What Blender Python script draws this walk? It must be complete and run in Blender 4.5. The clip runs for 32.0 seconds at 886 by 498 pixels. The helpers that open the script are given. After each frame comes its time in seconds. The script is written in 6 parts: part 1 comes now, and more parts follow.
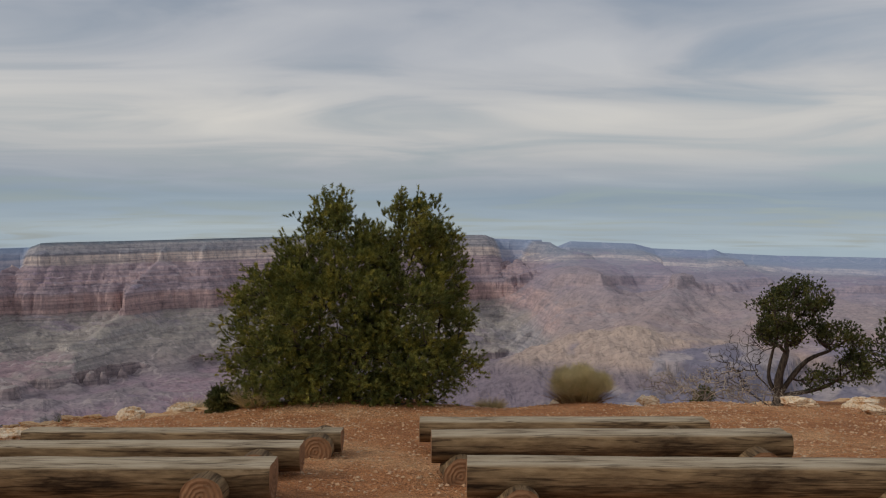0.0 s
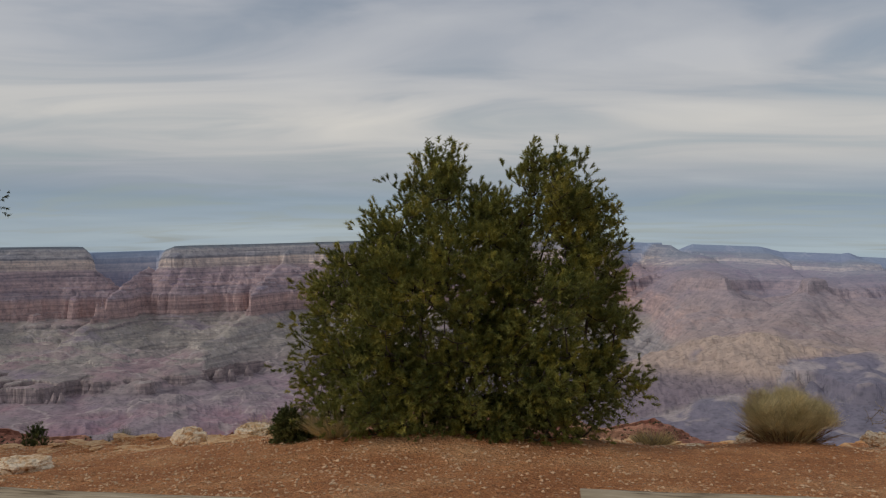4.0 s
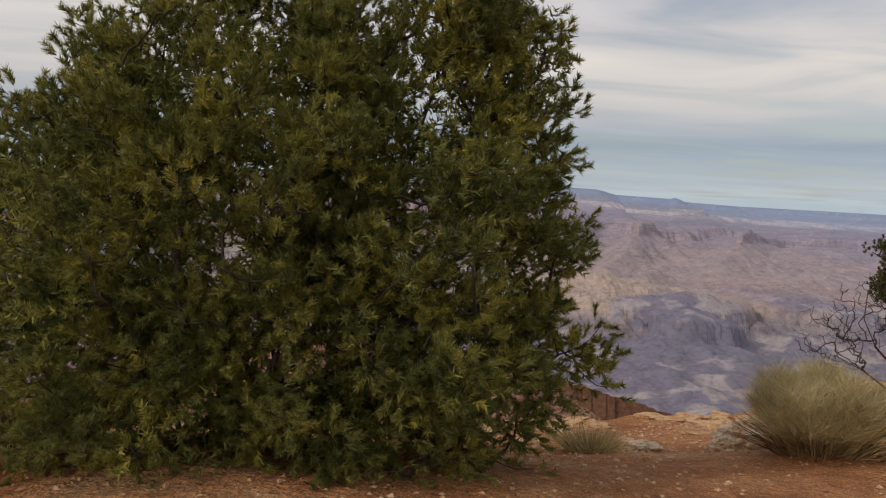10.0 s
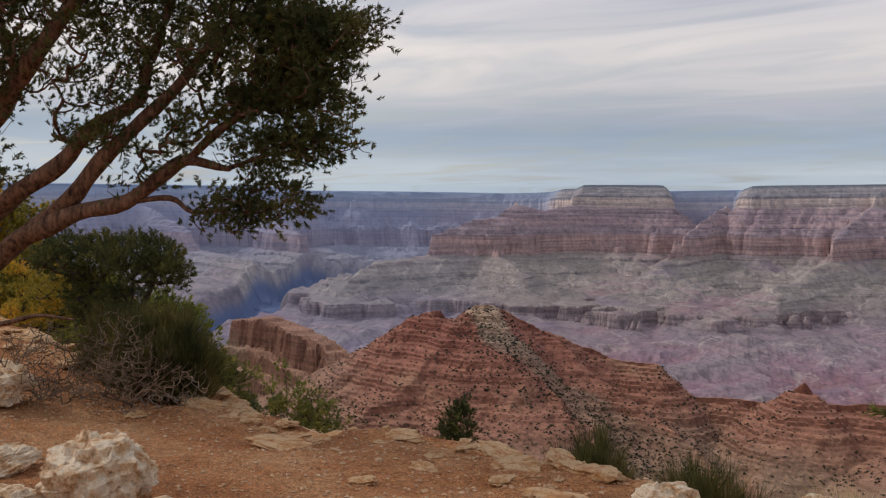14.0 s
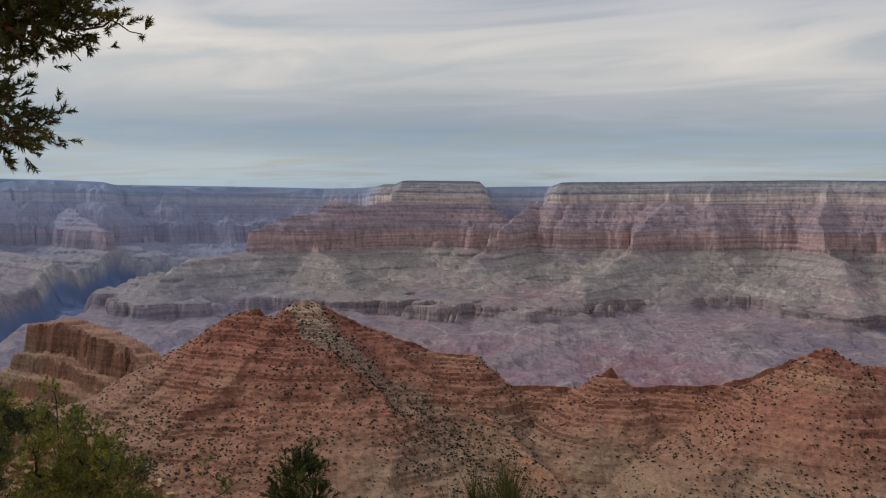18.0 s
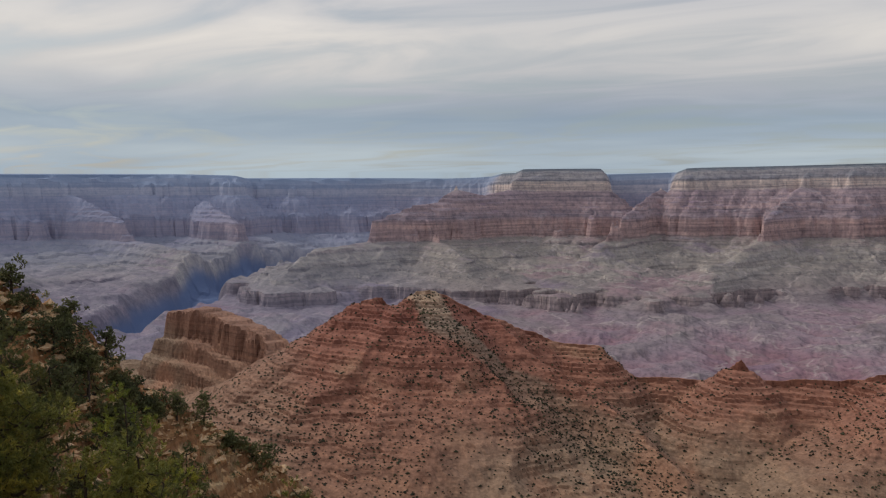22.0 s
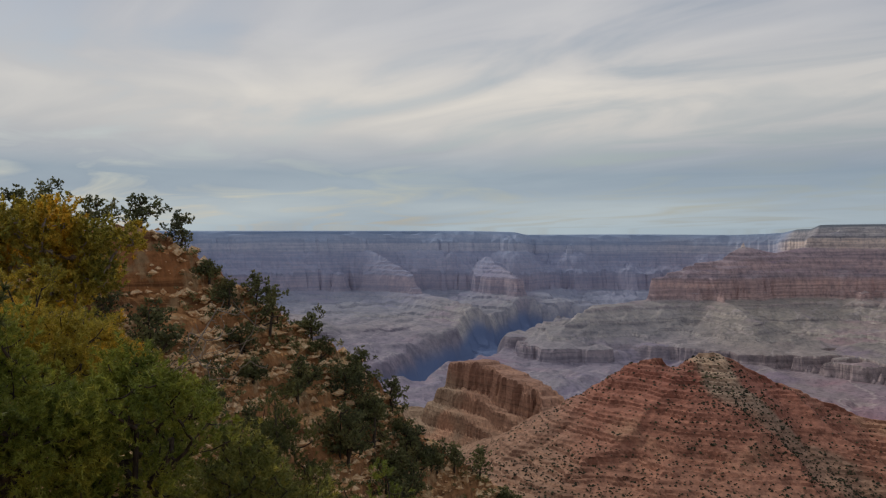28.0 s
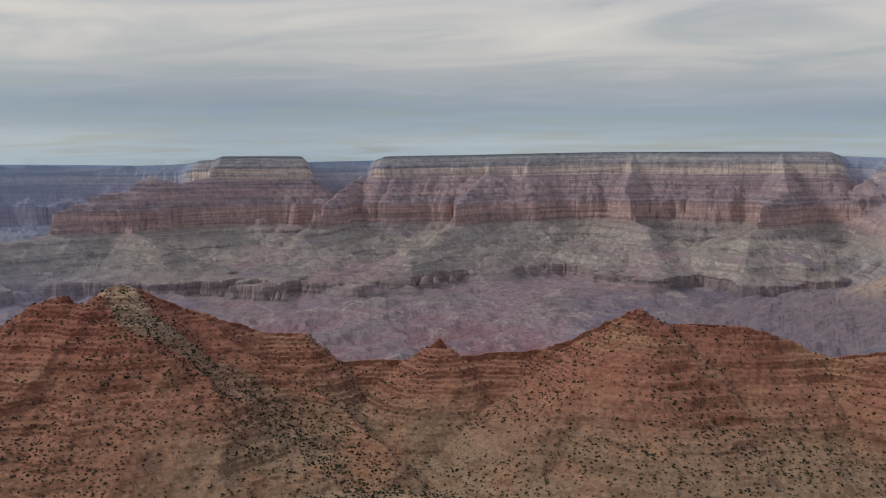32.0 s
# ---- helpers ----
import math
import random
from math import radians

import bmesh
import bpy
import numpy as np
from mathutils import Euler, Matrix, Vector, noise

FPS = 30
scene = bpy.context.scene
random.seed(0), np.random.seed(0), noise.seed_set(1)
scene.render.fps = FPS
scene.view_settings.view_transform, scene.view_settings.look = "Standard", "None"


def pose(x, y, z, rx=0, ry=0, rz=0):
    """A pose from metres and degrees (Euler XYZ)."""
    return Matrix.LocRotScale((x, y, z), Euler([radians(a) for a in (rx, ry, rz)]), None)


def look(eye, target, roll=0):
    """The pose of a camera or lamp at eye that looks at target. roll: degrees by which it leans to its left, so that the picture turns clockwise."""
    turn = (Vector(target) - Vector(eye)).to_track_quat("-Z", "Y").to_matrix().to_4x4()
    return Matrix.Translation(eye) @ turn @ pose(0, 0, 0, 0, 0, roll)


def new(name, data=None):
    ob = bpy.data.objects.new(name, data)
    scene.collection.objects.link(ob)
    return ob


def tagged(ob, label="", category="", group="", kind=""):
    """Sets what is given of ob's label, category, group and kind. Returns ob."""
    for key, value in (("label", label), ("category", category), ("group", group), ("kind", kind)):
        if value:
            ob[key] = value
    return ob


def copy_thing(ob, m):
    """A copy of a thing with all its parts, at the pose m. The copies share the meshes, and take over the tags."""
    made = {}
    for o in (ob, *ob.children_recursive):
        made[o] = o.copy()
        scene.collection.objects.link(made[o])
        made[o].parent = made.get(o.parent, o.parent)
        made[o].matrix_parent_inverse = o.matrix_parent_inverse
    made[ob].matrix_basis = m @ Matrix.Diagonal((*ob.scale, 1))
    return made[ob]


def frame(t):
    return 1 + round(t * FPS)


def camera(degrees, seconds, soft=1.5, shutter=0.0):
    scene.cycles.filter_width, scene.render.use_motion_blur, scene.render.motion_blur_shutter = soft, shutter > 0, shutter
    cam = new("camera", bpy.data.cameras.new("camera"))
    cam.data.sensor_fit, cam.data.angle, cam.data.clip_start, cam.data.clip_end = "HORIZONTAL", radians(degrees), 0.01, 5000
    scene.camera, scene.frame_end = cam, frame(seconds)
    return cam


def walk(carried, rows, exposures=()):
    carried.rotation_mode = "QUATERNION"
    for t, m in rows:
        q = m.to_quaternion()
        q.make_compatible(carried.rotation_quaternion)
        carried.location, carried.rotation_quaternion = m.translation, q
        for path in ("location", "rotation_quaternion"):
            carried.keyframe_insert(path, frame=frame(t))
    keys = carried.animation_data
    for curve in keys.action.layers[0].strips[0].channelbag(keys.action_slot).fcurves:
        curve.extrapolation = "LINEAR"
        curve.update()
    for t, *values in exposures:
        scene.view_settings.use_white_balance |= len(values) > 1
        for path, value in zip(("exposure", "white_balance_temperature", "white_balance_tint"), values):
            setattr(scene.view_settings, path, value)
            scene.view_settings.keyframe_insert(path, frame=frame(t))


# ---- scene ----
# ---------------------------------------------------------------- camera
cam = camera(55.0, 32.0, soft=1.2)
PATH = [
    (0, pose(-0.02, 0.01, 2.49, 90.11, -0.06, 0.19)),
    (0.5, pose(0.01, 0.48, 2.47, 90.65, -0.16, 4.07)),
    (1, pose(0.01, 1.01, 2.39, 91.63, -0.47, 7.94)),
    (1.5, pose(-0.01, 1.52, 2.32, 91.44, -1.13, 9.51)),
    (2, pose(-0.07, 2.00, 2.28, 91.38, -0.54, 13.35)),
    (2.5, pose(-0.14, 2.40, 2.26, 91.07, -0.77, 13.34)),
    (3, pose(-0.20, 2.76, 2.27, 90.55, -0.70, 13.23)),
    (3.5, pose(-0.30, 3.16, 2.23, 90.42, -0.33, 10.27)),
    (5.5, pose(-0.55, 4.92, 2.10, 90.15, -0.67, 2.59)),
    (6, pose(-0.61, 5.27, 2.09, 90.20, -0.63, -2.06)),
    (6.5, pose(-0.66, 5.66, 2.02, 86.91, -0.59, -3.22)),
    (7, pose(-0.71, 6.02, 1.96, 85.98, -1.54, -6.95)),
    (7.5, pose(-0.69, 6.35, 1.94, 85.81, -1.55, -7.65)),
    (8, pose(-0.71, 6.68, 1.87, 85.19, -1.34, -8.43)),
    (8.5, pose(-0.66, 7.04, 1.85, 84.90, -1.40, -7.88)),
    (9, pose(-0.70, 7.43, 1.83, 85.08, -1.87, -7.84)),
    (9.5, pose(-0.69, 7.82, 1.78, 86.55, -2.24, -6.88)),
    (10, pose(-0.69, 8.22, 1.72, 86.11, -2.11, -2.20)),
    (10.5, pose(-0.72, 8.61, 1.66, 85.40, -2.13, 0.98)),
    (11, pose(-0.80, 8.99, 1.66, 85.50, -1.48, 8.43)),
    (11.5, pose(-1.02, 9.26, 1.67, 86.45, -1.51, 20.46)),
    (12, pose(-1.34, 9.47, 1.67, 85.93, -1.33, 36.13)),
    (12.5, pose(-1.72, 9.62, 1.66, 85.66, -1.23, 44.57)),
    (13, pose(-2.12, 9.82, 1.65, 85.82, -1.50, 46.77)),
    (13.5, pose(-2.52, 9.99, 1.62, 85.90, -1.32, 46.18)),
    (14, pose(-2.85, 10.18, 1.57, 85.80, -1.22, 45.45)),
    (14.5, pose(-3.19, 10.37, 1.55, 85.64, -0.35, 44.72)),
    (16.5, pose(-4.44, 11.55, 1.29, 85.60, -1.74, 37.91)),
    (17, pose(-4.70, 11.77, 1.25, 85.89, -2.31, 33.61)),
    (17.5, pose(-4.93, 12.04, 1.18, 85.91, -1.77, 33.78)),
    (18, pose(-5.10, 12.30, 1.12, 85.78, -1.50, 33.37)),
    (18.5, pose(-5.32, 12.58, 1.04, 85.81, -1.47, 33.65)),
    (19, pose(-5.47, 12.80, 0.98, 85.73, -1.40, 33.41)),
    (19.5, pose(-5.54, 12.98, 0.97, 85.66, -1.21, 33.96)),
    (20, pose(-5.62, 13.15, 0.97, 85.53, -1.15, 34.21)),
    (20.5, pose(-5.76, 13.38, 0.96, 84.96, -0.98, 34.31)),
    (21, pose(-5.90, 13.60, 0.96, 85.30, -0.72, 34.59)),
    (21.5, pose(-6.10, 13.85, 0.95, 85.08, -0.89, 36.91)),
    (22, pose(-6.30, 14.10, 0.93, 84.91, -0.53, 41.40)),
    (22.5, pose(-6.53, 14.29, 0.92, 84.87, -0.35, 41.96)),
    (23, pose(-6.75, 14.48, 0.90, 84.97, -0.53, 46.67)),
    (23.5, pose(-6.87, 14.57, 0.89, 84.90, -0.32, 47.45)),
    (24, pose(-6.98, 14.66, 0.87, 84.74, -0.55, 47.67)),
    (24.5, pose(-7.10, 14.75, 0.86, 83.64, -0.57, 47.42)),
    (26.5, pose(-7.55, 15.00, 0.87, 88.12, -0.15, 48.38)),
    (27, pose(-7.61, 15.04, 0.88, 88.74, -0.31, 55.49)),
    (27.5, pose(-7.66, 15.08, 0.89, 88.80, -0.37, 60.15)),
    (28, pose(-7.72, 15.12, 0.90, 88.55, -0.38, 59.94)),
    (28.5, pose(-7.75, 15.13, 0.91, 88.40, -0.60, 59.62)),
    (29, pose(-7.77, 15.15, 0.91, 88.24, -0.59, 55.59)),
    (29.5, pose(-7.79, 15.16, 0.92, 88.06, -0.33, 47.86)),
    (30, pose(-7.82, 15.18, 0.92, 85.87, -0.08, 41.17)),
    (30.5, pose(-7.84, 15.18, 0.92, 84.55, 0.23, 35.35)),
    (31, pose(-7.86, 15.19, 0.92, 84.23, 0.27, 30.07)),
    (31.5, pose(-7.88, 15.20, 0.92, 84.37, -0.48, 25.81)),
    (32, pose(-7.90, 15.20, 0.92, 84.31, -0.79, 21.55)),
]
walk(cam, PATH, exposures=((0, 0.0, 6600, 10), (6, -0.05, 6600, 10), (7, 0.22, 6800, 12), (8.5, 0.27, 7000, 14), (10.2, 0.28, 6900, 14), (11, 0.72, 6800, 15), (12, 0.34, 6700, 16), (13, 0.32, 6650, 16), (16.5, 0.18, 6650, 14),
                           (19, 0.12, 6600, 11), (24, 0.15, 6600, 13), (26.5, -0.18, 6650, 11), (27.2, -0.16, 6650, 11), (28, 0.05, 6700, 11), (29, 0.13, 6700, 11), (30.5, 0.03, 6700, 11), (32, 0.04, 6650, 11)))

# ---------------------------------------------------------------- world and sun
SUN_EL, SUN_AZ = radians(36), radians(112)      # behind thin cloud, to the left and a little behind the walker


def node(nt, kind, **put):
    n = nt.nodes.new(kind)
    for key, value in put.items():
        if key in n.inputs:
            n.inputs[key].default_value = value
    return n


def link(nt, a, b):
    nt.links.new(a, b)


def srgb(r, g, b):
    """Linear colour from 0..255 display values."""
    out = []
    for c in (r, g, b):
        c /= 255
        out.append(c / 12.92 if c <= 0.04045 else ((c + 0.055) / 1.055) ** 2.4)
    return (*out, 1.0)


def ramp(nt, stops, interp="LINEAR"):
    n = nt.nodes.new("ShaderNodeValToRGB")
    e = n.color_ramp.elements
    n.color_ramp.interpolation = interp
    while len(e) < len(stops):
        e.new(0.5)
    for el, (p, c) in zip(e, stops):
        el.position = p
        el.color = c if len(c) == 4 else (*c, 1.0)
    return n


def mixc(nt, blend="MIX", fac=0.5):
    n = nt.nodes.new("ShaderNodeMix")
    n.data_type, n.blend_type = "RGBA", blend
    n.inputs[0].default_value = fac
    return n


def maths(nt, op, a=0.0, b=0.0):
    n = nt.nodes.new("ShaderNodeMath")
    n.operation = op
    n.inputs[0].default_value, n.inputs[1].default_value = a, b
    return n


def build_world():
    w = bpy.data.worlds.new("overcast_sky")
    scene.world = w
    w.use_nodes = True
    nt = w.node_tree
    nt.nodes.clear()
    out = nt.nodes.new("ShaderNodeOutputWorld")
    bg = nt.nodes.new("ShaderNodeBackground")
    sky = nt.nodes.new("ShaderNodeTexSky")
    sky.sky_type, sky.sun_disc = "NISHITA", False
    sky.sun_elevation, sky.sun_rotation = SUN_EL, radians(248)
    tc = nt.nodes.new("ShaderNodeTexCoord")
    sep = nt.nodes.new("ShaderNodeSeparateXYZ")
    link(nt, tc.outputs["Generated"], sep.inputs[0])
    # cloud sheet: the direction laid out on a flat deck overhead
    up = maths(nt, "MAXIMUM", b=0.0)
    link(nt, sep.outputs[2], up.inputs[0])
    den = maths(nt, "ADD", b=0.07)
    link(nt, up.outputs[0], den.inputs[0])
    comb = nt.nodes.new("ShaderNodeCombineXYZ")
    for k in range(2):
        d = maths(nt, "DIVIDE")
        link(nt, sep.outputs[k], d.inputs[0])
        link(nt, den.outputs[0], d.inputs[1])
        link(nt, d.outputs[0], comb.inputs[k])
    mp = nt.nodes.new("ShaderNodeMapping")
    mp.inputs["Rotation"].default_value = (0, 0, radians(18))
    mp.inputs["Scale"].default_value = (0.32, 0.55, 1)
    link(nt, comb.outputs[0], mp.inputs[0])
    n1 = node(nt, "ShaderNodeTexNoise", Scale=1.7, Detail=5.0, Roughness=0.5, Distortion=1.1)
    n2 = node(nt, "ShaderNodeTexNoise", Scale=0.55, Detail=3.0, Roughness=0.5)
    link(nt, mp.outputs[0], n1.inputs[0])
    link(nt, mp.outputs[0], n2.inputs[0])
    # height above the horizon, stretched near it and stirred a little
    low = node(nt, "ShaderNodeTexNoise", Scale=4.0, Detail=3.0, Roughness=0.5)
    lm = nt.nodes.new("ShaderNodeMapping")
    lm.inputs["Scale"].default_value = (1, 1, 9)
    link(nt, tc.outputs["Generated"], lm.inputs[0])
    link(nt, lm.outputs[0], low.inputs[0])
    lo = maths(nt, "MULTIPLY_ADD", b=0.012)
    lo.inputs[2].default_value = -0.006
    link(nt, low.outputs[0], lo.inputs[0])
    hz = maths(nt, "ADD")
    link(nt, up.outputs[0], hz.inputs[0])
    link(nt, lo.outputs[0], hz.inputs[1])
    hz2 = maths(nt, "MAXIMUM", b=0.0)
    link(nt, hz.outputs[0], hz2.inputs[0])
    rt = maths(nt, "POWER", b=0.5)
    link(nt, hz2.outputs[0], rt.inputs[0])
    band = ramp(nt, [(0.0, srgb(162, 179, 190)), (0.165, srgb(164, 178, 187)), (0.205, srgb(148, 164, 178)), (0.25, srgb(144, 160, 174)), (0.29, srgb(164, 171, 179)),
                     (0.335, srgb(190, 190, 189)), (0.39, srgb(198, 197, 194)), (0.47, srgb(182, 185, 190)), (0.57, srgb(171, 176, 184)), (0.68, srgb(184, 186, 192)), (1.0, srgb(176, 180, 190))])
    link(nt, rt.outputs[0], band.inputs[0])
    streak = ramp(nt, [(0.28, (0.70, 0.755, 0.80)), (0.5, (0.97, 0.98, 1.0)), (0.70, (1.22, 1.19, 1.15))])
    link(nt, n1.outputs[0], streak.inputs[0])
    m1 = mixc(nt, "MULTIPLY", 0.8)
    link(nt, band.outputs[0], m1.inputs[6])
    near = nt.nodes.new("ShaderNodeMapRange")
    for k, value in ((1, 0.02), (2, 0.16), (3, 0.12), (4, 0.75)):
        near.inputs[k].default_value = value
    link(nt, up.outputs[0], near.inputs[0])
    link(nt, near.outputs[0], m1.inputs[0])
    link(nt, streak.outputs[0], m1.inputs[7])
    wide = ramp(nt, [(0.35, (0.82, 0.85, 0.90)), (0.65, (1.12, 1.10, 1.07))])
    link(nt, n2.outputs[0], wide.inputs[0])
    m2 = mixc(nt, "MULTIPLY", 0.8)
    link(nt, m1.outputs[2], m2.inputs[6])
    link(nt, wide.outputs[0], m2.inputs[7])
    # thin places let the blue through
    blue = mixc(nt, "MULTIPLY", 1.0)
    link(nt, sky.outputs[0], blue.inputs[6])
    blue.inputs[7].default_value = (0.08, 0.08, 0.08, 1)
    gap = ramp(nt, [(0.30, (0.45, 0.45, 0.45)), (0.52, (0.06, 0.06, 0.06))])
    link(nt, n1.outputs[0], gap.inputs[0])
    m3 = mixc(nt, "MIX")
    link(nt, gap.outputs[0], m3.inputs[0])
    link(nt, m2.outputs[2], m3.inputs[6])
    link(nt, blue.outputs[2], m3.inputs[7])
    link(nt, m3.outputs[2], bg.inputs[0])
    bg.inputs[1].default_value = 1.0
    link(nt, bg.outputs[0], out.inputs[0])


build_world()
sun = new("sun", bpy.data.lights.new("sun", "SUN"))
sun.data.energy, sun.data.angle, sun.data.color = 1.0, radians(12), (1.0, 0.95, 0.88)
sun.matrix_world = look((-math.sin(SUN_AZ) * math.cos(SUN_EL), math.cos(SUN_AZ) * math.cos(SUN_EL), math.sin(SUN_EL)), (0, 0, 0))


# ---------------------------------------------------------------- materials
def surface(name, rough=0.9):
    m = bpy.data.materials.new(name)
    m.use_nodes = True
    nt = m.node_tree
    b = nt.nodes["Principled BSDF"]
    b.inputs["Roughness"].default_value = rough
    b.inputs["Specular IOR Level"].default_value = 0.25
    return m, nt, b


def place(nt, scale=(1, 1, 1), own=False):
    mp = nt.nodes.new("ShaderNodeMapping")
    mp.inputs["Scale"].default_value = scale
    if own:
        tc = nt.nodes.new("ShaderNodeTexCoord")
        link(nt, tc.outputs["Object"], mp.inputs[0])
    else:
        g = nt.nodes.new("ShaderNodeNewGeometry")
        link(nt, g.outputs["Position"], mp.inputs[0])
    return mp.outputs[0]


def noise_tex(nt, vec, scale, detail=5.0, rough=0.55):
    n = node(nt, "ShaderNodeTexNoise", Scale=scale, Detail=detail, Roughness=rough)
    link(nt, vec, n.inputs[0])
    return n.outputs[0]


def bump(nt, b, height, strength=0.4, dist=0.02):
    n = nt.nodes.new("ShaderNodeBump")
    n.inputs["Strength"].default_value, n.inputs["Distance"].default_value = strength, dist
    link(nt, height, n.inputs["Height"])
    link(nt, n.outputs[0], b.inputs["Normal"])


def blend(nt, a, c, fac, kind="MIX"):
    m = mixc(nt, kind)
    for s, v in ((0, fac), (6, a), (7, c)):
        if isinstance(v, (int, float, tuple)):
            m.inputs[s].default_value = v
        else:
            link(nt, v, m.inputs[s])
    return m.outputs[2]


def soil_material():
    m, nt, b = surface("red_soil", 0.95)
    p = place(nt)
    big = ramp(nt, [(0.32, (0.37, 0.142, 0.052)), (0.5, (0.53, 0.23, 0.092)), (0.68, (0.68, 0.38, 0.185))])
    link(nt, noise_tex(nt, p, 0.8, 8, 0.65), big.inputs[0])
    c = big.outputs[0]
    for sc, lo, hi in ((7, 0.86, 1.14), (23, 0.82, 1.18), (90, 0.52, 1.46)):
        g = ramp(nt, [(0.34, (lo, lo * 0.97, lo * 0.94)), (0.5, (1, 1, 1)), (0.66, (hi, hi, hi * 0.98))])
        link(nt, noise_tex(nt, p, sc, 4, 0.6), g.inputs[0])
        c = blend(nt, c, g.outputs[0], 1.0, "MULTIPLY")
    for sc, share, col in ((17.0, 0.82, (0.58, 0.44, 0.30, 1)), (42.0, 0.70, (0.60, 0.42, 0.27, 1)), (33.0, 0.78, (0.16, 0.075, 0.04, 1))):
        v = node(nt, "ShaderNodeTexVoronoi", Scale=sc)
        link(nt, p, v.inputs[0])
        peb = ramp(nt, [(0.20, (1, 1, 1)), (0.30, (0, 0, 0))])
        link(nt, v.outputs["Distance"], peb.inputs[0])
        sel = ramp(nt, [(share, (0, 0, 0)), (share + 0.03, (1, 1, 1))])
        link(nt, v.outputs["Color"], sel.inputs[0])
        both = blend(nt, peb.outputs[0], sel.outputs[0], 1.0, "MULTIPLY")
        c = blend(nt, c, col, both)
    link(nt, c, b.inputs["Base Color"])
    v = node(nt, "ShaderNodeTexVoronoi", Scale=28.0)
    link(nt, p, v.inputs[0])
    h = maths(nt, "MULTIPLY_ADD", b=2.0)
    link(nt, noise_tex(nt, p, 14, 8, 0.7), h.inputs[0])
    link(nt, v.outputs["Distance"], h.inputs[2])
    bump(nt, b, h.outputs[0], 1.0, 0.035)
    return m


def rock_material(name, light, mid, stain, scale=1.0, own=True):
    m, nt, b = surface(name, 0.92)
    p = place(nt, (scale,) * 3, own)
    r = ramp(nt, [(0.36, stain), (0.45, mid), (0.54, light)])
    link(nt, noise_tex(nt, p, 2.6, 9, 0.7), r.inputs[0])
    c = r.outputs[0]
    for sc, dark in ((6, 0.78), (17, 0.5), (45, 0.72)):
        pit = ramp(nt, [(0.34, (dark, dark * 0.90, dark * 0.80)), (0.42, (1, 1, 1)), (0.7, (1.15, 1.14, 1.12))])
        link(nt, noise_tex(nt, p, sc, 6, 0.7), pit.inputs[0])
        c = blend(nt, c, pit.outputs[0], 1.0, "MULTIPLY")
    link(nt, c, b.inputs["Base Color"])
    bump(nt, b, noise_tex(nt, p, 9, 10, 0.75), 0.8, 0.03 / scale)
    return m


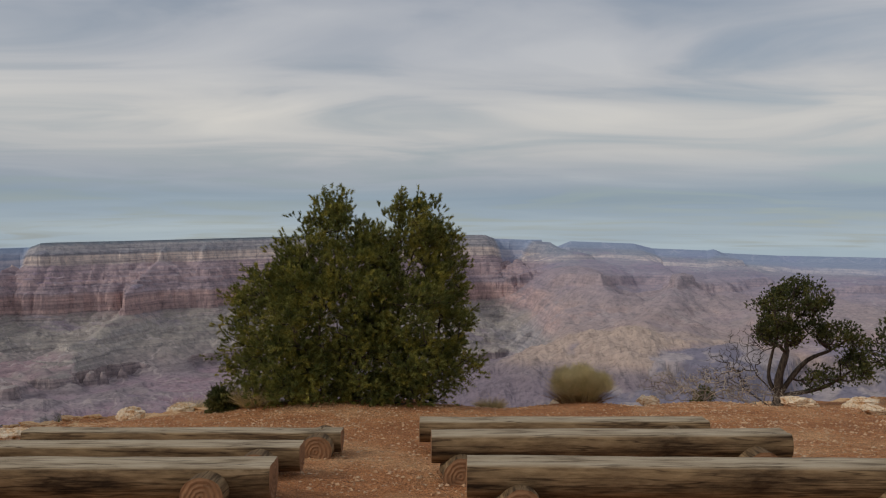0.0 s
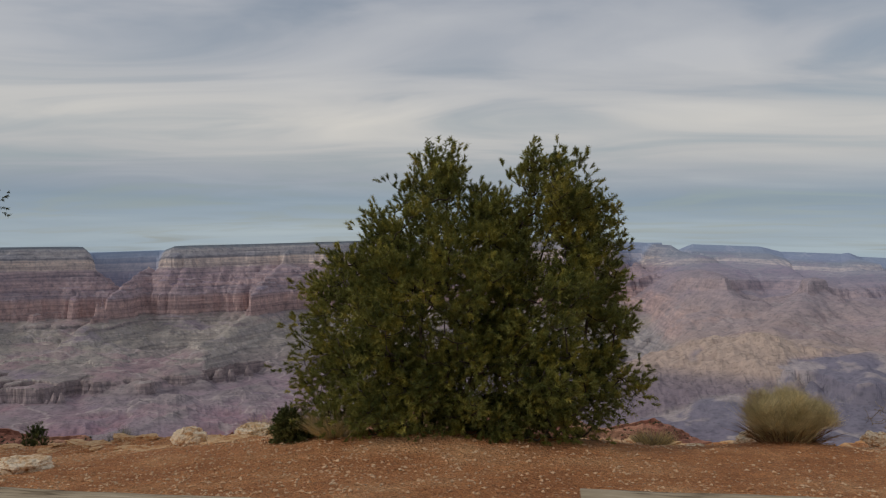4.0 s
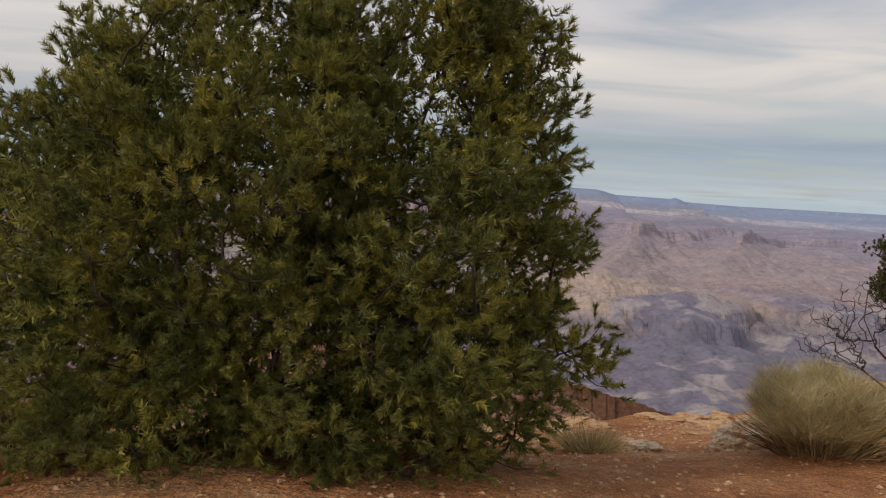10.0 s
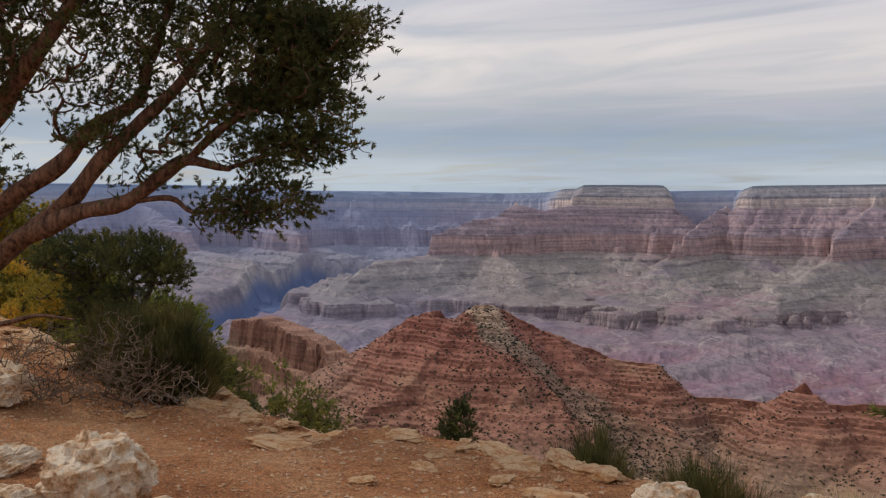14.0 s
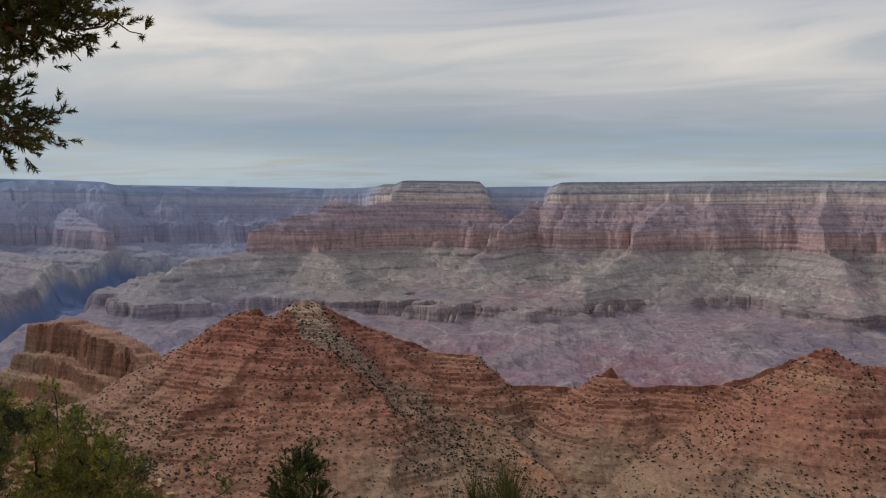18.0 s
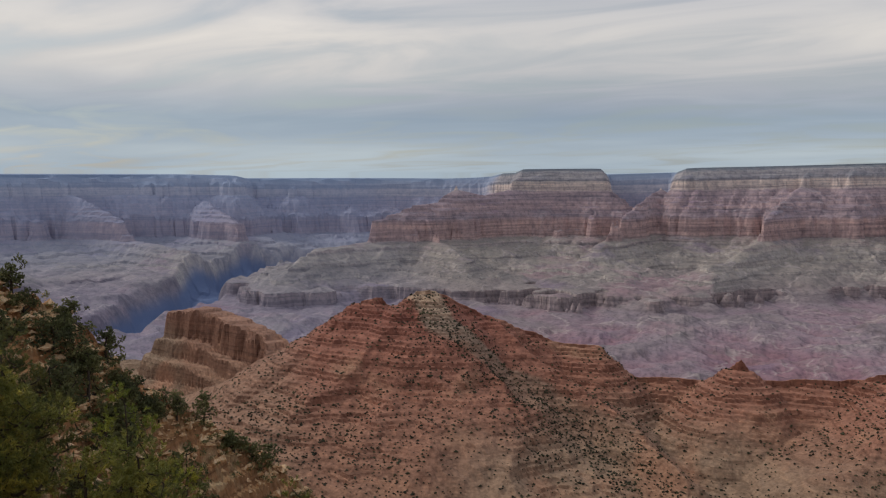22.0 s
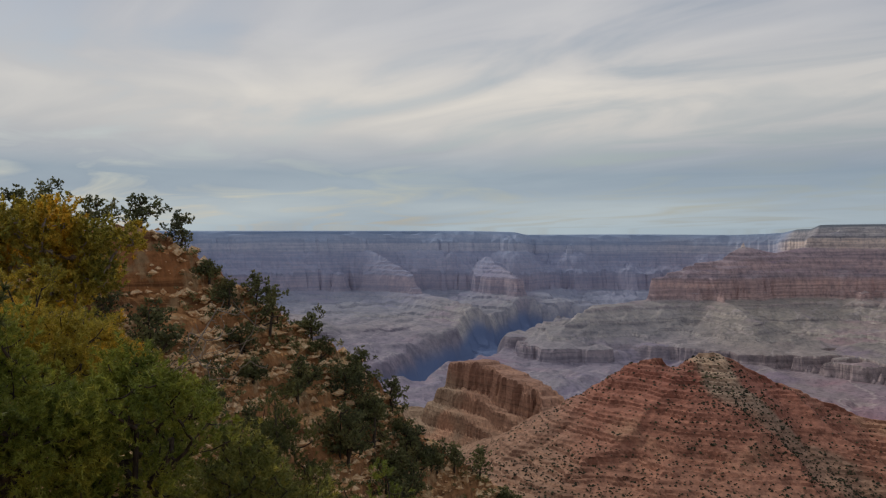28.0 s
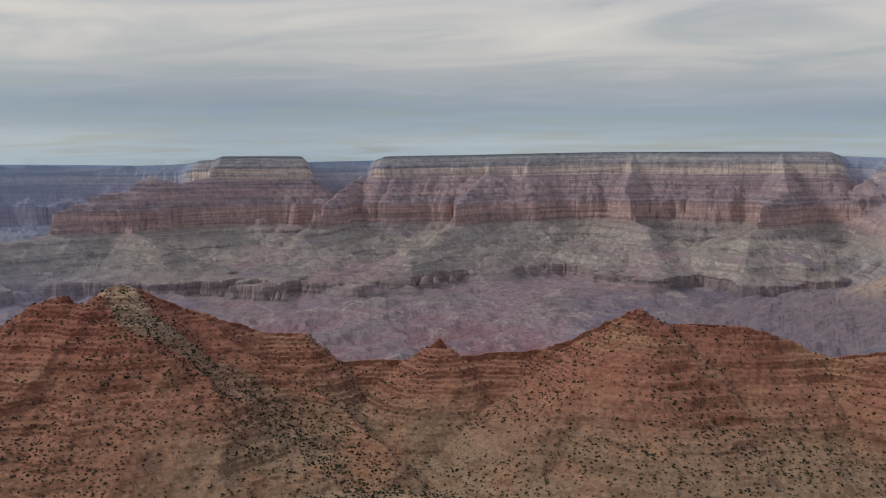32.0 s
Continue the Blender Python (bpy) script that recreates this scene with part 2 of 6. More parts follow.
def strata_material(name, stops, zlo, zhi, wobble, grain, tint, others=(), wash=None, bands=0.35, bumpd=3.0):
    """Rock laid down in level beds: colour by height, disturbed by noise, with thin beds and grit."""
    m, nt, b = surface(name, 0.95)
    p = place(nt)
    sep = nt.nodes.new("ShaderNodeSeparateXYZ")
    link(nt, p, sep.inputs[0])
    wob = maths(nt, "MULTIPLY_ADD", b=2 * wobble)
    wob.inputs[2].default_value = -wobble
    link(nt, noise_tex(nt, p, 1 / (wobble * 6), 4), wob.inputs[0])
    z = maths(nt, "ADD")
    link(nt, sep.outputs[2], z.inputs[0])
    link(nt, wob.outputs[0], z.inputs[1])
    mr = nt.nodes.new("ShaderNodeMapRange")
    mr.inputs[1].default_value, mr.inputs[2].default_value = zlo, zhi
    link(nt, z.outputs[0], mr.inputs[0])
    r = ramp(nt, [((zz - zlo) / (zhi - zlo), col) for zz, col in stops])
    link(nt, mr.outputs[0], r.inputs[0])
    c = r.outputs[0]
    for key, more in others:
        r2 = ramp(nt, [((zz - zlo) / (zhi - zlo), col) for zz, col in more])
        link(nt, mr.outputs[0], r2.inputs[0])
        at = nt.nodes.new("ShaderNodeAttribute")
        at.attribute_name = key
        c = blend(nt, c, r2.outputs[0], at.outputs["Fac"])
    beds = nt.nodes.new("ShaderNodeMapping")
    beds.inputs["Scale"].default_value = (grain * 0.04, grain * 0.04, grain * 1.6)
    link(nt, p, beds.inputs[0])
    br = ramp(nt, [(0.36, (0.50, 0.47, 0.46)), (0.44, (0.92, 0.91, 0.9)), (0.55, (1, 1, 1)), (0.66, (1.28, 1.26, 1.2))])
    link(nt, noise_tex(nt, beds.outputs[0], 1.0, 4, 0.6), br.inputs[0])
    c = blend(nt, c, br.outputs[0], bands * 2, "MULTIPLY")
    if wash:
        col, sc, lo, hi = wash
        wr = ramp(nt, [(lo, (0, 0, 0)), (hi, (1, 1, 1))])
        link(nt, noise_tex(nt, p, sc, 5), wr.inputs[0])
        c = blend(nt, c, col, wr.outputs[0])
    gr = ramp(nt, [(0.32, (0.58, 0.57, 0.56)), (0.5, (1, 1, 1)), (0.68, (1.34, 1.31, 1.27))])
    link(nt, noise_tex(nt, p, grain, 7, 0.65), gr.inputs[0])
    c = blend(nt, c, gr.outputs[0], 0.8, "MULTIPLY")
    c = blend(nt, c, tint, 1.0, "MULTIPLY")
    # shade painted by slope to bring out the ledges: risers darkened, treads lightened
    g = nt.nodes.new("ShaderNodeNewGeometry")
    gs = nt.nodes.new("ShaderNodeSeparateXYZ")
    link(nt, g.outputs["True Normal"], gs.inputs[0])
    ledge_shade = ramp(nt, [(0.42, (0.52, 0.45, 0.43)), (0.66, (0.84, 0.80, 0.78)), (0.84, (1.04, 1.03, 1.0)), (0.97, (1.10, 1.10, 1.07))])
    link(nt, gs.outputs[2], ledge_shade.inputs[0])
    c = blend(nt, c, ledge_shade.outputs[0], 0.9, "MULTIPLY")
    link(nt, c, b.inputs["Base Color"])
    bump(nt, b, noise_tex(nt, p, grain, 8, 0.65), 0.6, bumpd)
    return m


def leaf_material(name, dark, light, tip, rough=0.6, scale=2.2, through_it=0.35):
    m, nt, b = surface(name, rough)
    p = place(nt)
    r = ramp(nt, [(0.32, dark), (0.52, light), (0.72, tip)])
    link(nt, noise_tex(nt, p, scale, 3), r.inputs[0])
    g = nt.nodes.new("ShaderNodeNewGeometry")
    v = ramp(nt, [(0.0, (0.55, 0.55, 0.55)), (1.0, (1.45, 1.45, 1.4))])
    link(nt, g.outputs["Random Per Island"], v.inputs[0])
    c = blend(nt, r.outputs[0], v.outputs[0], 1.0, "MULTIPLY")
    link(nt, c, b.inputs["Base Color"])
    if through_it:
        t = nt.nodes.new("ShaderNodeBsdfTranslucent")
        link(nt, c, t.inputs[0])
        mix = nt.nodes.new("ShaderNodeMixShader")
        mix.inputs[0].default_value = through_it
        link(nt, b.outputs[0], mix.inputs[1])
        link(nt, t.outputs[0], mix.inputs[2])
        link(nt, mix.outputs[0], nt.nodes["Material Output"].inputs[0])
    return m


def bark_material(name, dark, light, scale=1.0):
    """Stringy bark: the grain runs along the limb."""
    m, nt, b = surface(name, 0.95)
    at = nt.nodes.new("ShaderNodeAttribute")
    at.attribute_name = "grain"
    mp = nt.nodes.new("ShaderNodeMapping")
    mp.inputs["Scale"].default_value = (34 * scale, 34 * scale, 3.2 * scale)
    link(nt, at.outputs["Vector"], mp.inputs[0])
    n = noise_tex(nt, mp.outputs[0], 1.0, 6, 0.65)
    mid = tuple(0.5 * (p + q) for p, q in zip(dark, light))
    r = ramp(nt, [(0.36, dark), (0.50, mid), (0.66, light)])
    link(nt, n, r.inputs[0])
    st = ramp(nt, [(0.35, (0.62, 0.60, 0.60)), (0.6, (1.15, 1.12, 1.1))])
    link(nt, noise_tex(nt, place(nt), 3.5, 4), st.inputs[0])
    link(nt, blend(nt, r.outputs[0], st.outputs[0], 0.8, "MULTIPLY"), b.inputs["Base Color"])
    bump(nt, b, n, 1.0, 0.03)
    return m


def bark_material(name, dark, light, scale=1.0):
    m, nt, b = surface(name, 0.95)
    p = place(nt, (9 * scale, 9 * scale, 2.2 * scale))
    n = noise_tex(nt, p, 2.2, 7, 0.65)
    r = ramp(nt, [(0.34, dark), (0.62, light)])
    link(nt, n, r.inputs[0])
    link(nt, r.outputs[0], b.inputs["Base Color"])
    bump(nt, b, n, 0.9, 0.02)
    return m


def log_material():
    m, nt, b = surface("weathered_log", 0.9)
    p = place(nt, (1.5, 10, 10), True)
    n = noise_tex(nt, p, 1.3, 8, 0.65)
    r = ramp(nt, [(0.33, (0.05, 0.031, 0.015)), (0.45, (0.145, 0.093, 0.047)), (0.58, (0.255, 0.172, 0.09)), (0.74, (0.36, 0.265, 0.155))])
    link(nt, n, r.inputs[0])
    q = place(nt, (0.8, 3, 3), True)
    st = ramp(nt, [(0.36, (0.42, 0.36, 0.30)), (0.46, (0.95, 0.92, 0.90)), (0.62, (1.16, 1.13, 1.08))])
    link(nt, noise_tex(nt, q, 2.2, 7, 0.65), st.inputs[0])
    c = blend(nt, r.outputs[0], st.outputs[0], 0.9, "MULTIPLY")
    # hewn top bleached by the sun
    top = nt.nodes.new("ShaderNodeAttribute")
    top.attribute_name = "hewn"
    tw = ramp(nt, [(0.32, (0.15, 0.108, 0.064)), (0.44, (0.36, 0.28, 0.18)), (0.66, (0.50, 0.41, 0.285))])
    link(nt, n, tw.inputs[0])
    c = blend(nt, c, tw.outputs[0], top.outputs["Fac"])
    k = place(nt, (0.9, 22, 22), True)
    ck = ramp(nt, [(0.47, (1, 1, 1)), (0.495, (0.16, 0.13, 0.11)), (0.505, (0.16, 0.13, 0.11)), (0.53, (1, 1, 1))])
    link(nt, noise_tex(nt, k, 0.8, 3, 0.5), ck.inputs[0])
    c = blend(nt, c, ck.outputs[0], 0.75, "MULTIPLY")
    link(nt, c, b.inputs["Base Color"])
    bump(nt, b, n, 0.8, 0.015)
    return m


def ring_material():
    m, nt, b = surface("sawn_log_end", 0.9)
    p = place(nt, (1, 1, 1), True)
    w = nt.nodes.new("ShaderNodeTexWave")
    w.wave_type, w.rings_direction = "RINGS", "X"
    for key, value in (("Scale", 9.0), ("Distortion", 5.0), ("Detail", 4.0)):
        w.inputs[key].default_value = value
    link(nt, p, w.inputs[0])
    r = ramp(nt, [(0.1, (0.275, 0.145, 0.072)), (0.8, (0.325, 0.178, 0.092))])
    link(nt, w.outputs[0], r.inputs[0])
    g = ramp(nt, [(0.34, (0.28, 0.22, 0.19)), (0.44, (0.85, 0.82, 0.8)), (0.62, (1.15, 1.1, 1.05))])
    link(nt, noise_tex(nt, p, 7, 8, 0.7), g.inputs[0])
    link(nt, blend(nt, r.outputs[0], g.outputs[0], 0.8, "MULTIPLY"), b.inputs["Base Color"])
    bump(nt, b, w.outputs[0], 0.5, 0.01)
    return m


SOIL = soil_material()
SPURSTONE = rock_material("spur_block", (0.64, 0.46, 0.28), (0.56, 0.34, 0.17), (0.44, 0.20, 0.08))
LIMESTONE = rock_material("pale_limestone", (0.79, 0.66, 0.49), (0.68, 0.47, 0.28), (0.42, 0.20, 0.075))
LEDGE = rock_material("stained_ledge_limestone", (0.62, 0.41, 0.225), (0.52, 0.275, 0.118), (0.42, 0.18, 0.065))
STONE = rock_material("small_stone", (0.62, 0.43, 0.27), (0.50, 0.28, 0.14), (0.34, 0.15, 0.065), 2.0)
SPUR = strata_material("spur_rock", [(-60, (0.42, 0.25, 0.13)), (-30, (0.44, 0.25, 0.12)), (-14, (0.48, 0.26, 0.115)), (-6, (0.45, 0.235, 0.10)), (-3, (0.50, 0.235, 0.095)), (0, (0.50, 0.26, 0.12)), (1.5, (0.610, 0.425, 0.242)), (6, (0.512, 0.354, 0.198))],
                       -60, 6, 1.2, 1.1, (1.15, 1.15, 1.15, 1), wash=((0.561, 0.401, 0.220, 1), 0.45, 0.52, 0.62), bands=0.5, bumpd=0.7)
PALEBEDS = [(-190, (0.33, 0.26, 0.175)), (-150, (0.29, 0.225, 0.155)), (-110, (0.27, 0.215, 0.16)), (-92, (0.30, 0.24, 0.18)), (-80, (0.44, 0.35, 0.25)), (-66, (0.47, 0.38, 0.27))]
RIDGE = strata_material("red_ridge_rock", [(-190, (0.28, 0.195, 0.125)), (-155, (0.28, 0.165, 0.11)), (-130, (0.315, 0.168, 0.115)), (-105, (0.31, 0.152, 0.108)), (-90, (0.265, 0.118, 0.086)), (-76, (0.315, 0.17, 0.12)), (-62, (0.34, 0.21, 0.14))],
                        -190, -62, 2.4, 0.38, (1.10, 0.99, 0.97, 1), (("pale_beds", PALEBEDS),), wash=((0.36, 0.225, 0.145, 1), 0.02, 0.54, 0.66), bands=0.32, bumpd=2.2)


def by_height(nt, z, stops):
    lo, hi = stops[0][0], stops[-1][0]
    mr = nt.nodes.new("ShaderNodeMapRange")
    mr.inputs[1].default_value, mr.inputs[2].default_value = lo, hi
    link(nt, z, mr.inputs[0])
    r = ramp(nt, [((zz - lo) / (hi - lo), col) for zz, col in stops])
    link(nt, mr.outputs[0], r.inputs[0])
    return r.outputs[0]


def attribute(nt, key):
    at = nt.nodes.new("ShaderNodeAttribute")
    at.attribute_name = key
    return at.outputs["Fac"]


def wall_material():
    """Bedded cliffs, banked with talus where the rock lies back; colour goes by the depth in the beds, muted and blued
    for haze.
    """
    m, nt, b = surface("canyon_wall_rock", 0.95)
    p = place(nt)
    wob = maths(nt, "MULTIPLY_ADD", b=9.0)
    wob.inputs[2].default_value = -4.5
    link(nt, noise_tex(nt, p, 0.011, 4, 0.6), wob.inputs[0])
    z = maths(nt, "ADD")
    link(nt, attribute(nt, "depth"), z.inputs[0])
    link(nt, wob.outputs[0], z.inputs[1])
    z = z.outputs[0]
    # thin beds: level, unbroken for hundreds of metres
    flat = nt.nodes.new("ShaderNodeCombineXYZ")
    sep = nt.nodes.new("ShaderNodeSeparateXYZ")
    link(nt, p, sep.inputs[0])
    for k in range(2):
        link(nt, sep.outputs[k], flat.inputs[k])
    link(nt, z, flat.inputs[2])

    def beds(scale, lo, hi, detail=2):
        mp = nt.nodes.new("ShaderNodeMapping")
        mp.inputs["Scale"].default_value = scale
        link(nt, flat.outputs[0], mp.inputs[0])
        r = ramp(nt, [(0.36, lo), (0.5, (1, 1, 1)), (0.64, hi)])
        link(nt, noise_tex(nt, mp.outputs[0], 1.0, detail, 0.6), r.inputs[0])
        return r.outputs[0]

    coarse = beds((0.0012, 0.0012, 0.075), (0.66, 0.64, 0.66), (1.14, 1.12, 1.10))
    thin = beds((0.003, 0.003, 0.15), (0.66, 0.64, 0.65), (1.18, 1.16, 1.13))
    cliff = by_height(nt, z, [(-560, (0.27, 0.18, 0.19)), (-446, (0.26, 0.20, 0.20)), (-440, (0.25, 0.205, 0.205)), (-404, (0.275, 0.22, 0.205)), (-398, (0.37, 0.33, 0.28)), (-318, (0.36, 0.315, 0.265)), (-296, (0.36, 0.27, 0.235)), (-280, (0.43, 0.285, 0.24)),
                              (-225, (0.475, 0.305, 0.25)), (-206, (0.31, 0.225, 0.215)), (-170, (0.39, 0.262, 0.23)), (-128, (0.35, 0.245, 0.225)), (-104, (0.37, 0.258, 0.23)), (-93, (0.60, 0.475, 0.38)), (-60, (0.63, 0.505, 0.40)), (-52, (0.30, 0.27, 0.25)), (-30, (0.36, 0.32, 0.285)), (0, (0.34, 0.31, 0.28))])
    cliff = blend(nt, blend(nt, cliff, coarse, 0.8, "MULTIPLY"), thin, 0.8, "MULTIPLY")
    joint = nt.nodes.new("ShaderNodeMapping")
    joint.inputs["Scale"].default_value = (0.045, 0.045, 0.03)
    link(nt, p, joint.inputs[0])
    jn = noise_tex(nt, joint.outputs[0], 1.0, 4, 0.65)
    jr = ramp(nt, [(0.36, (0.74, 0.73, 0.76)), (0.5, (1, 1, 1)), (0.66, (1.10, 1.09, 1.07))])
    link(nt, jn, jr.inputs[0])
    cliff = blend(nt, cliff, jr.outputs[0], 0.85, "MULTIPLY")
    talus = by_height(nt, z, [(-560, (0.255, 0.175, 0.195)), (-470, (0.255, 0.19, 0.205)), (-442, (0.245, 0.20, 0.205)), (-404, (0.266, 0.222, 0.20)), (-350, (0.282, 0.245, 0.19)), (-300, (0.298, 0.252, 0.195)), (-280, (0.31, 0.235, 0.205)), (-215, (0.29, 0.20, 0.19)), (-108, (0.30, 0.205, 0.19)), (-96, (0.34, 0.26, 0.225)),
                              (-60, (0.33, 0.285, 0.245)), (-46, (0.24, 0.225, 0.20)), (-22, (0.24, 0.225, 0.20)), (0, (0.16, 0.155, 0.14))])
    talus = blend(nt, blend(nt, talus, coarse, 0.45, "MULTIPLY"), thin, 0.4, "MULTIPLY")
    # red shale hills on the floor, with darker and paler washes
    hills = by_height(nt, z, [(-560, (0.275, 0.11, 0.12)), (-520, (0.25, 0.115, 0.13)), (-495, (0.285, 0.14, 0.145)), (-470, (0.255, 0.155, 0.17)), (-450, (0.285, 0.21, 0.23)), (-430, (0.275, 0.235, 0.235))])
    under = nt.nodes.new("ShaderNodeMapRange")
    for k, value in ((1, -438), (2, -462), (3, 0), (4, 1)):
        under.inputs[k].default_value = value
    link(nt, z, under.inputs[0])
    where = maths(nt, "MULTIPLY")
    link(nt, under.outputs[0], where.inputs[0])
    link(nt, attribute(nt, "red_hills"), where.inputs[1])
    talus = blend(nt, talus, hills, where.outputs[0])
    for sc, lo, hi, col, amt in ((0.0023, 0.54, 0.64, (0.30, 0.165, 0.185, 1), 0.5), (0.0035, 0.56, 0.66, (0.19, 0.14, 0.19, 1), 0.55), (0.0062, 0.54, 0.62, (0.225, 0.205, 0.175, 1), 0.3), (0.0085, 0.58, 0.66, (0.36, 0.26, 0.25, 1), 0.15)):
        w = ramp(nt, [(lo, (0, 0, 0)), (hi, (amt, amt, amt))])
        mp = nt.nodes.new("ShaderNodeMapping")
        mp.inputs["Location"].default_value = (sc * 9e5, 0, 0)
        link(nt, p, mp.inputs[0])
        link(nt, noise_tex(nt, mp.outputs[0], sc, 5, 0.6), w.inputs[0])
        talus = blend(nt, talus, col, w.outputs[0])
    wd = ramp(nt, [(0.488, (0, 0, 0)), (0.5, (0.55, 0.55, 0.55)), (0.512, (0, 0, 0))])
    link(nt, noise_tex(nt, p, 0.0034, 4, 0.5), wd.inputs[0])
    talus = blend(nt, talus, (0.44, 0.37, 0.33, 1), wd.outputs[0])
    g = nt.nodes.new("ShaderNodeNewGeometry")
    gs = nt.nodes.new("ShaderNodeSeparateXYZ")
    link(nt, g.outputs["Normal"], gs.inputs[0])
    steep = ramp(nt, [(0.66, (1, 1, 1)), (0.86, (0, 0, 0))])
    link(nt, gs.outputs[2], steep.inputs[0])
    c = blend(nt, talus, cliff, steep.outputs[0])
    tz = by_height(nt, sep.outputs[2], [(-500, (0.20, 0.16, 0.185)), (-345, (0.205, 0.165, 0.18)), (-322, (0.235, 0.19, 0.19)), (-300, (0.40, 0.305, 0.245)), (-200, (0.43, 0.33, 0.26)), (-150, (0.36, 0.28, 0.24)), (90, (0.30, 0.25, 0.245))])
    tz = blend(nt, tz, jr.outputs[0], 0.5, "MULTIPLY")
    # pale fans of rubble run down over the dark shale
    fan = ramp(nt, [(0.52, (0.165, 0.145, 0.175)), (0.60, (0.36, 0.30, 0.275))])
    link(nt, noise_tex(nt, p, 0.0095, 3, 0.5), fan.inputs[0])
    for key, col in (("shale_beds", fan.outputs[0]), ("tan_beds", tz)):
        c = blend(nt, c, col, attribute(nt, key))
    gr = ramp(nt, [(0.3, (0.62, 0.62, 0.62)), (0.5, (1, 1, 1)), (0.7, (1.15, 1.14, 1.12))])
    link(nt, noise_tex(nt, p, 0.028, 6, 0.65), gr.inputs[0])
    c = blend(nt, c, gr.outputs[0], 0.8, "MULTIPLY")
    # bushes and boulders
    sp = ramp(nt, [(0.36, (0.62, 0.64, 0.64)), (0.45, (0.98, 0.98, 0.98)), (0.58, (1.0, 1.0, 1.0)), (0.70, (1.14, 1.12, 1.09))])
    link(nt, noise_tex(nt, p, 0.085, 3, 0.6), sp.inputs[0])
    c = blend(nt, c, sp.outputs[0], 0.75, "MULTIPLY")
    c = blend(nt, c, (0.105, 0.118, 0.112, 1), attribute(nt, "forest"))
    # distance haze painted into the wall's colour as a blue-grey mix
    haze_colour = by_height(nt, z, [(-560, (0.21, 0.235, 0.36)), (-430, (0.225, 0.26, 0.37)), (-380, (0.25, 0.29, 0.39)), (-280, (0.26, 0.30, 0.41)), (-150, (0.25, 0.315, 0.445)), (0, (0.27, 0.36, 0.51))])
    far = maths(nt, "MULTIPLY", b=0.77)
    link(nt, attribute(nt, "distance_haze"), far.inputs[0])
    c = blend(nt, c, haze_colour, far.outputs[0])
    # shade and haze down in the gorge, painted as dark blue
    c = blend(nt, c, (0.12, 0.165, 0.27, 1), attribute(nt, "gorge_shade"))
    # whole wall lifted, with a little extra blue for haze
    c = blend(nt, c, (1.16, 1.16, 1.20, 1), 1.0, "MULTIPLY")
    link(nt, c, b.inputs["Base Color"])
    h = maths(nt, "ADD")
    link(nt, noise_tex(nt, p, 0.022, 7, 0.65), h.inputs[0])
    link(nt, jn, h.inputs[1])
    bump(nt, b, h.outputs[0], 0.6, 5.0)
    return m


WALL = wall_material()
PINE = leaf_material("pinyon_needles", (0.108, 0.13, 0.041), (0.238, 0.24, 0.063), (0.45, 0.39, 0.082), 0.5, scale=3.2)
JUNIPER = leaf_material("juniper_scales", (0.056, 0.072, 0.028), (0.115, 0.125, 0.042), (0.23, 0.20, 0.054))
YELLOWED = leaf_material("yellowed_juniper", (0.19, 0.19, 0.04), (0.42, 0.33, 0.05), (0.74, 0.42, 0.042), scale=1.1)
FRESH = leaf_material("fresh_green_needles", (0.13, 0.165, 0.034), (0.26, 0.285, 0.051), (0.42, 0.385, 0.067))
TEA = leaf_material("jointfir_stems", (0.055, 0.062, 0.022), (0.115, 0.108, 0.034), (0.25, 0.185, 0.06))
SLOPEGREEN = leaf_material("slope_tree_leaves", (0.085, 0.095, 0.048), (0.165, 0.17, 0.072), (0.28, 0.245, 0.10), scale=0.35)
SCRUBGREEN = leaf_material("ridge_scrub", (0.028, 0.032, 0.018), (0.052, 0.054, 0.028), (0.09, 0.085, 0.04), scale=0.05)
BROWNSTEM = leaf_material("brown_old_stems", (0.09, 0.045, 0.02), (0.20, 0.11, 0.05), (0.30, 0.19, 0.09), 0.9, through_it=0)
RABBIT = leaf_material("rabbitbrush_tips", (0.42, 0.34, 0.17), (0.58, 0.48, 0.26), (0.70, 0.59, 0.35), 0.8)
STRAW = leaf_material("rabbitbrush_straw", (0.38, 0.275, 0.115), (0.59, 0.455, 0.215), (0.75, 0.61, 0.34), 0.8)
GREYTWIG = leaf_material("grey_dead_twigs", (0.16, 0.12, 0.085), (0.34, 0.275, 0.21), (0.46, 0.38, 0.30), 0.9, through_it=0)
BROWNTWIG = leaf_material("brown_dead_twigs", (0.10, 0.062, 0.038), (0.20, 0.135, 0.09), (0.30, 0.22, 0.16), 0.9, through_it=0)
BARK = bark_material("juniper_bark", (0.035, 0.018, 0.011), (0.25, 0.135, 0.082))
DARKBARK = bark_material("pinyon_bark", (0.022, 0.017, 0.014), (0.10, 0.075, 0.055))
DEADWOOD = bark_material("silvered_dead_wood", (0.13, 0.10, 0.08), (0.36, 0.30, 0.24), 1.5)
LOG, RINGS = log_material(), ring_material()


